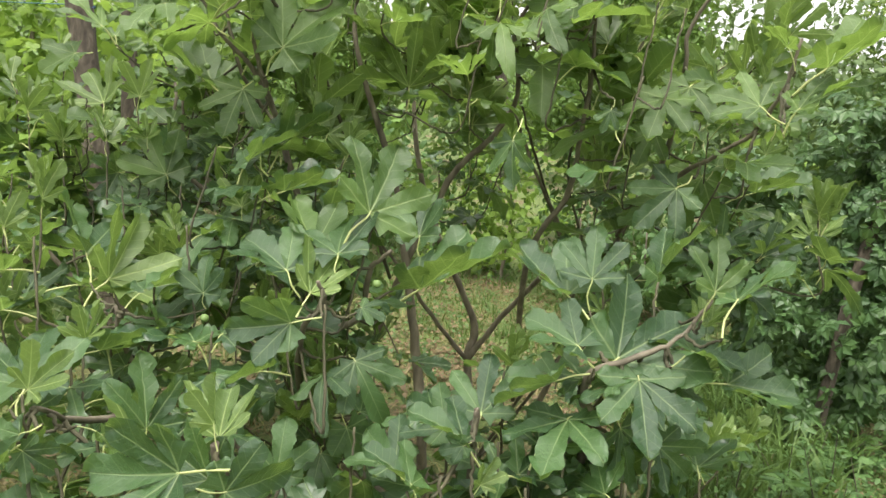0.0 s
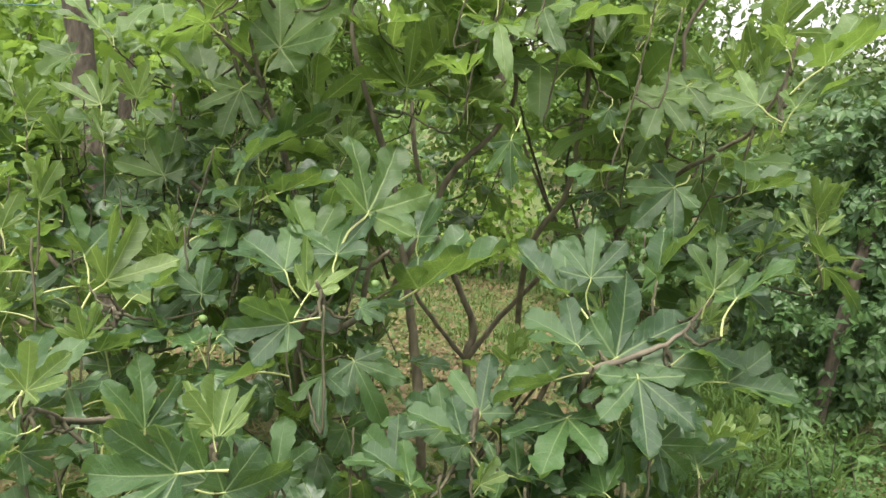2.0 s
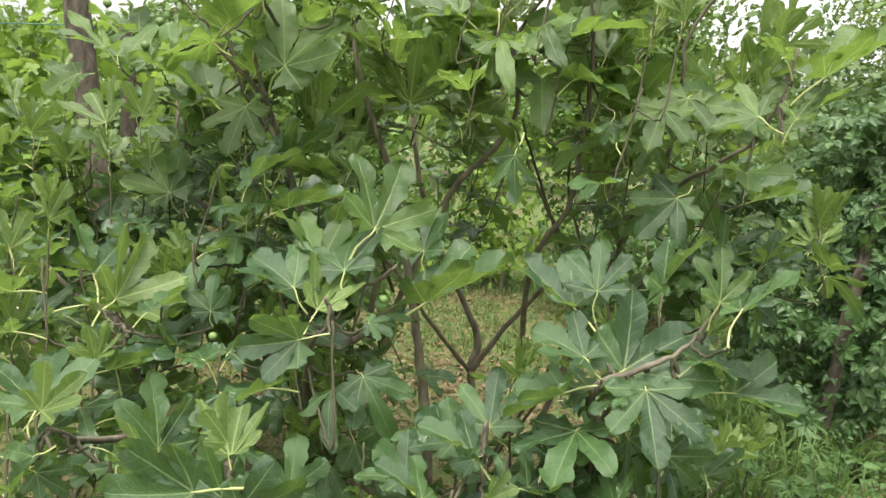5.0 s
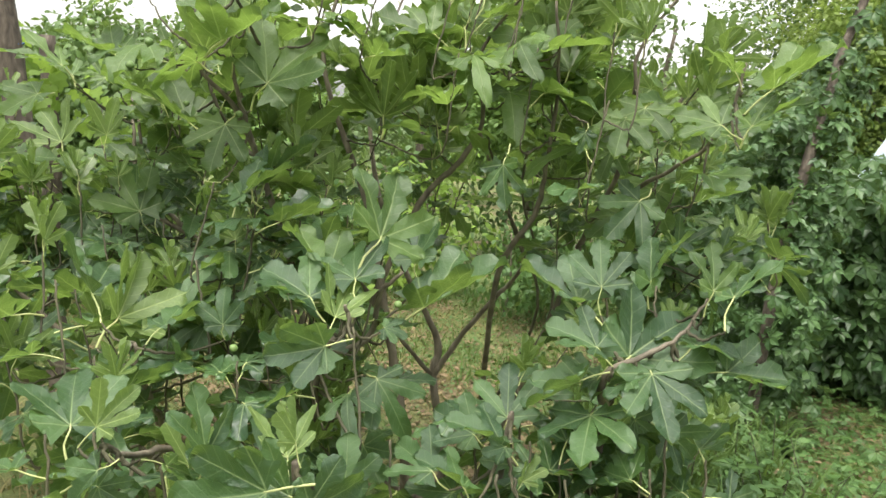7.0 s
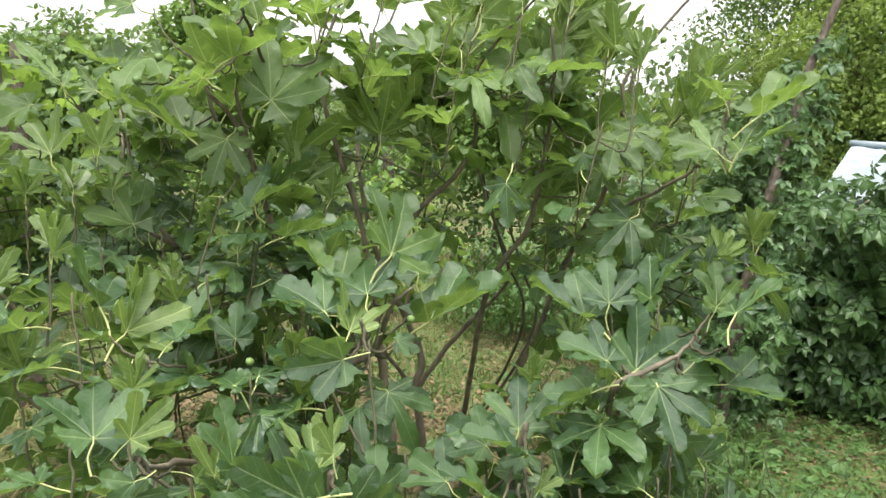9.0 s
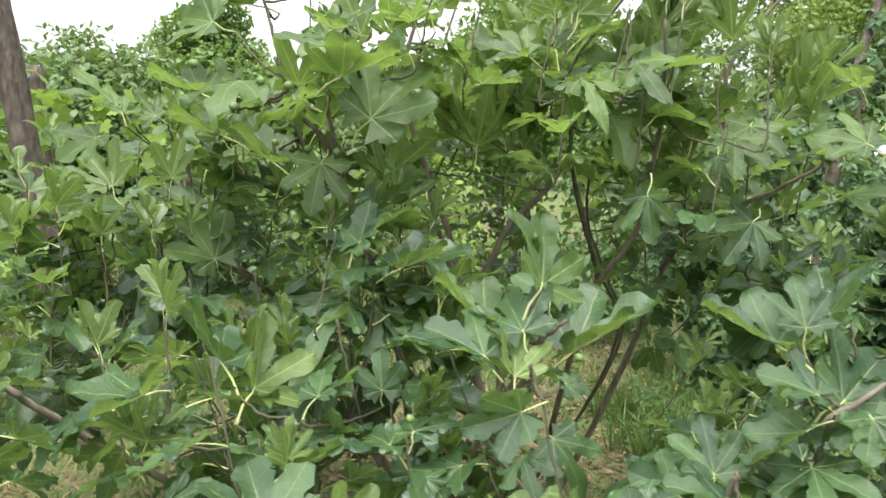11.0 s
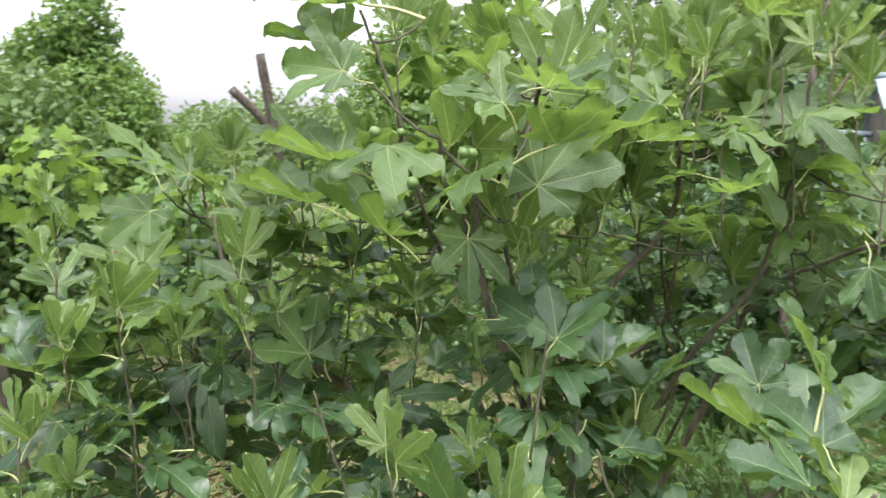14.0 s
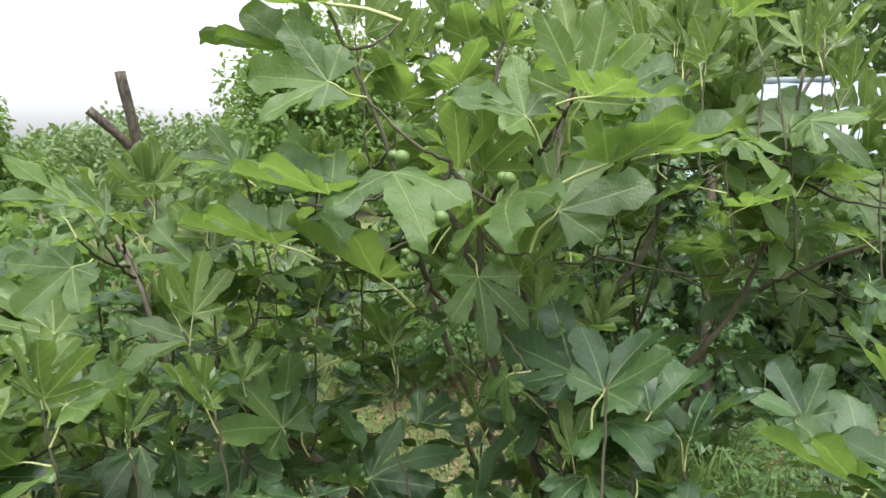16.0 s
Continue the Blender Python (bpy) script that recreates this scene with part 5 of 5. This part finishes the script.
shoot(-0.587, 1.416, 1.137, -0.07, 0.28, 0.96, 8, 0.110, 0.22, 2)
shoot(-0.773, 1.533, 1.190, -0.07, 0.28, 0.96, 8, 0.110, 0.22, 3)
shoot(-0.652, 1.825, 1.360, 0.09, 0.20, 0.98, 8, 0.140, 0.25, 0)
shoot(-0.497, 1.847, 1.244, 0.09, 0.20, 0.98, 8, 0.140, 0.25, 0)
shoot(-0.740, 1.851, 1.246, 0.09, 0.20, 0.98, 8, 0.140, 0.25, 0)
shoot(-0.383, 2.125, 2.064, 0.18, 0.15, 0.97, 9, 0.120, 0.25, 5)
shoot(-0.176, 2.134, 2.035, 0.18, 0.15, 0.97, 9, 0.120, 0.25, 5)
shoot(0.034, 2.149, 2.061, 0.18, 0.15, 0.97, 9, 0.120, 0.25, 5)
shoot(0.172, 2.087, 2.092, 0.18, 0.15, 0.97, 9, 0.120, 0.25, 5)
shoot(-0.515, 2.082, 2.102, 0.18, 0.15, 0.97, 9, 0.120, 0.25, 5)
shoot(0.027, 2.109, 2.047, 0.12, 0.28, 0.95, 9, 0.120, 0.25, 5)
shoot(0.345, 1.935, 1.933, 0.12, 0.28, 0.95, 7, 0.120, 0.25, 4)
shoot(0.317, 2.162, 2.032, 0.12, 0.28, 0.95, 9, 0.120, 0.25, 5)
shoot(-0.075, 1.341, 1.077, -0.08, 0.26, 0.96, 8, 0.110, 0.22, 2)
shoot(0.023, 1.444, 1.135, -0.08, 0.26, 0.96, 8, 0.110, 0.22, 2)
shoot(0.026, 1.232, 1.083, -0.08, 0.26, 0.96, 8, 0.110, 0.22, 2)
shoot(0.136, 1.230, 1.127, -0.08, 0.26, 0.96, 8, 0.130, 0.22, 0)
shoot(0.249, 1.262, 1.071, -0.08, 0.26, 0.96, 8, 0.130, 0.22, 0)
shoot(0.086, 1.221, 1.043, -0.08, 0.26, 0.96, 8, 0.130, 0.22, 0)
shoot(0.301, 1.270, 1.146, 0.02, 0.26, 0.97, 8, 0.130, 0.22, 0)
shoot(0.402, 1.295, 1.039, 0.02, 0.26, 0.97, 8, 0.130, 0.22, 0)
shoot(0.225, 1.299, 0.974, -0.08, 0.26, 0.96, 8, 0.130, 0.22, 0)
shoot(-1.696, 2.369, 1.507, -0.10, 0.12, 0.98, 8, 0.125, 0.22, 3)
shoot(-1.553, 2.222, 1.449, -0.10, 0.12, 0.98, 8, 0.130, 0.22, 3)
shoot(-1.662, 2.204, 1.372, -0.10, 0.12, 0.98, 8, 0.125, 0.22, 3)
shoot(-1.426, 2.208, 1.350, -0.10, 0.12, 0.98, 8, 0.130, 0.22, 3)
shoot(-1.283, 2.206, 1.395, -0.10, 0.12, 0.98, 8, 0.120, 0.22, 3)
shoot(-1.479, 2.416, 1.503, -0.10, 0.12, 0.98, 8, 0.120, 0.22, 3)
shoot(-1.756, 2.718, 1.622, -0.10, 0.12, 0.98, 8, 0.120, 0.22, 3)

# green figs
fruit(-0.831, 2.136, 1.691, 0.011)
fruit(-0.848, 2.122, 1.633, 0.011)
fruit(-0.768, 2.076, 1.629, 0.011)
fruit(-0.257, 1.425, 1.277, 0.009)
fruit(-0.953, 2.149, 1.828, 0.011)
fruit(-0.874, 1.897, 1.792, 0.011)
fruit(-0.805, 2.247, 2.080, 0.011)
fruit(-0.612, 2.119, 1.902, 0.009)
fruit(-0.362, 1.984, 1.879, 0.009)
fruit(-1.416, 2.977, 1.424, 0.010)
fruit(-0.439, 2.167, 1.329, 0.009)
fruit(-0.938, 2.135, 1.648, 0.010)
fruit(-0.588, 1.371, 1.173, 0.009)
fruit(0.335, 1.763, 1.967, 0.009)
fruit(-1.080, 1.835, 1.829, 0.011)
fruit(-0.925, 1.801, 1.795, 0.011)
fruit(-1.000, 1.873, 1.736, 0.012)
fruit(-1.042, 1.886, 1.677, 0.010)


# foliage of the inner and farther crown
def fill(n, centre, radii, size, low=-0.2, seed=1, leaves=(5, 8), keep=None, young=2):
    r = np.random.default_rng(seed)
    done = 0
    while done < n:
        d = r.normal(size=3)
        d /= np.linalg.norm(d)
        if d[2] < low:
            continue
        p = np.array(centre) + d * np.array(radii) * r.uniform(0.55, 1.0)
        done += 1
        if p[2] < 0.75 or (keep and not keep(p)):
            continue
        way = unit(d * np.array([0.7, 0.7, 0.5]) + np.array([0, 0, 0.9]) + 0.2 * r.normal(size=3))
        shoot(*p, *way, int(r.integers(*leaves)), size * r.uniform(0.8, 1.15), 0.28, young)


def not_close(p):
    """Keeps the space before the open middle and along the camera's path clear."""
    front = 2.35 if p[0] < -0.5 else 2.65 if p[0] < 0.45 else 2.0 - 0.8 * (p[2] < 1.15)
    hollow = -0.75 < p[0] < 0.45 and p[2] < 1.25 and p[1] > 1.3
    return p[1] > front and not hollow


def in_front(p):
    """The low front of the bush, but for the gap before the trunks."""
    return p[1] > 1.42 and p[2] < 1.32 and not (-0.28 < p[0] < 0.22 and p[2] > 0.85)


for end, way in ENDS:
    shoot(*end, *way, 7, 0.14, 0.26, 6, False)
fill(11, (0.15, 2.6, 1.85), (0.8, 0.5, 0.42), 0.135, seed=6, leaves=(6, 9), young=6)
fill(40, (-0.55, 2.75, 1.10), (1.35, 0.95, 0.95), 0.13, seed=3, keep=not_close)
fill(28, (-1.35, 2.9, 0.90), (0.95, 0.75, 0.6), 0.13, seed=4, keep=not_close)
fill(16, (0.5, 2.75, 1.30), (0.6, 0.7, 0.70), 0.135, seed=5, keep=not_close)
fill(44, (-0.25, 1.9, 0.95), (1.0, 0.5, 0.42), 0.105, seed=8, leaves=(6, 9), keep=in_front, young=3)
fill(7, (0.62, 2.4, 1.35), (0.25, 0.4, 0.5), 0.125, seed=9, leaves=(6, 9), keep=lambda p: p[1] > 1.8, young=1)


def join_loose():
    verts, faces, uv, mats, base = [], [], [], [], 0
    kinds = [LEAF_TOP, PETIOLE, YOUNG_TOP, LEAF_LIGHT]
    for shape, place, turn, high_up in loose:
        s = SHAPES[shape]
        verts.append(s["v"] @ turn.T + place)
        faces += [(a + base, b + base, c + base) for a, b, c in s["f"]]
        top = LEAF_LIGHT if high_up and s["top"] is LEAF_TOP else s["top"]
        mats += [1 if m else kinds.index(top) for m in s["mat"]]
        uv.append(s["uv"])
        base += len(s["v"])
    if not loose:
        return
    me = mesh_from("foliage", np.concatenate(verts), faces, kinds, mats, np.concatenate(uv))
    tagged(under(new("foliage", me), fig), kind="stuff")


join_loose()

# ---- low growth on the open ground beyond the fig ----
for x, y in ((0.55, 6.2), (1.05, 5.9), (1.6, 6.1), (-1.25, 6.3)):
    plant("garden_shrub", "low dark green leafy shrub on the open ground", "shrub", (x, y, 0),
          [([(x, y, -0.05), (x + 0.03, y, 0.3), (x, y, 0.7)], 0.014, 0.006)],
          [((x + rng.normal() * 0.22, y + rng.normal() * 0.2, rng.uniform(0.1, 0.85)), (0.24, 0.22, 0.2), 70) for _ in range(11)],
          "oval", 0.07, WEED_LEAF, spread=0.7, drop=0.6, group="shrubs in the garden bed")
ground_leaves("ground_weeds", 5000, (-1.6, 2.0), (3.9, 7.4), 0.038, WEED_LEAF, "scattered low green weeds in straw and dead leaves", "weeds", "oval", lift=0.10)
ground_leaves("fallen_leaves", 2600, (-1.4, 1.4), (3.4, 6.4), 0.05, LITTER, "curled brown dead leaves on the open ground", "leaf litter", lift=0.03)
blades("tall_grass", 1500, ((-1.6, 1.8), (4.3, 7.2), lawn), 0.15, 0.9, GRASS, "loose tufts of green grass on the open ground", clump=0.8)
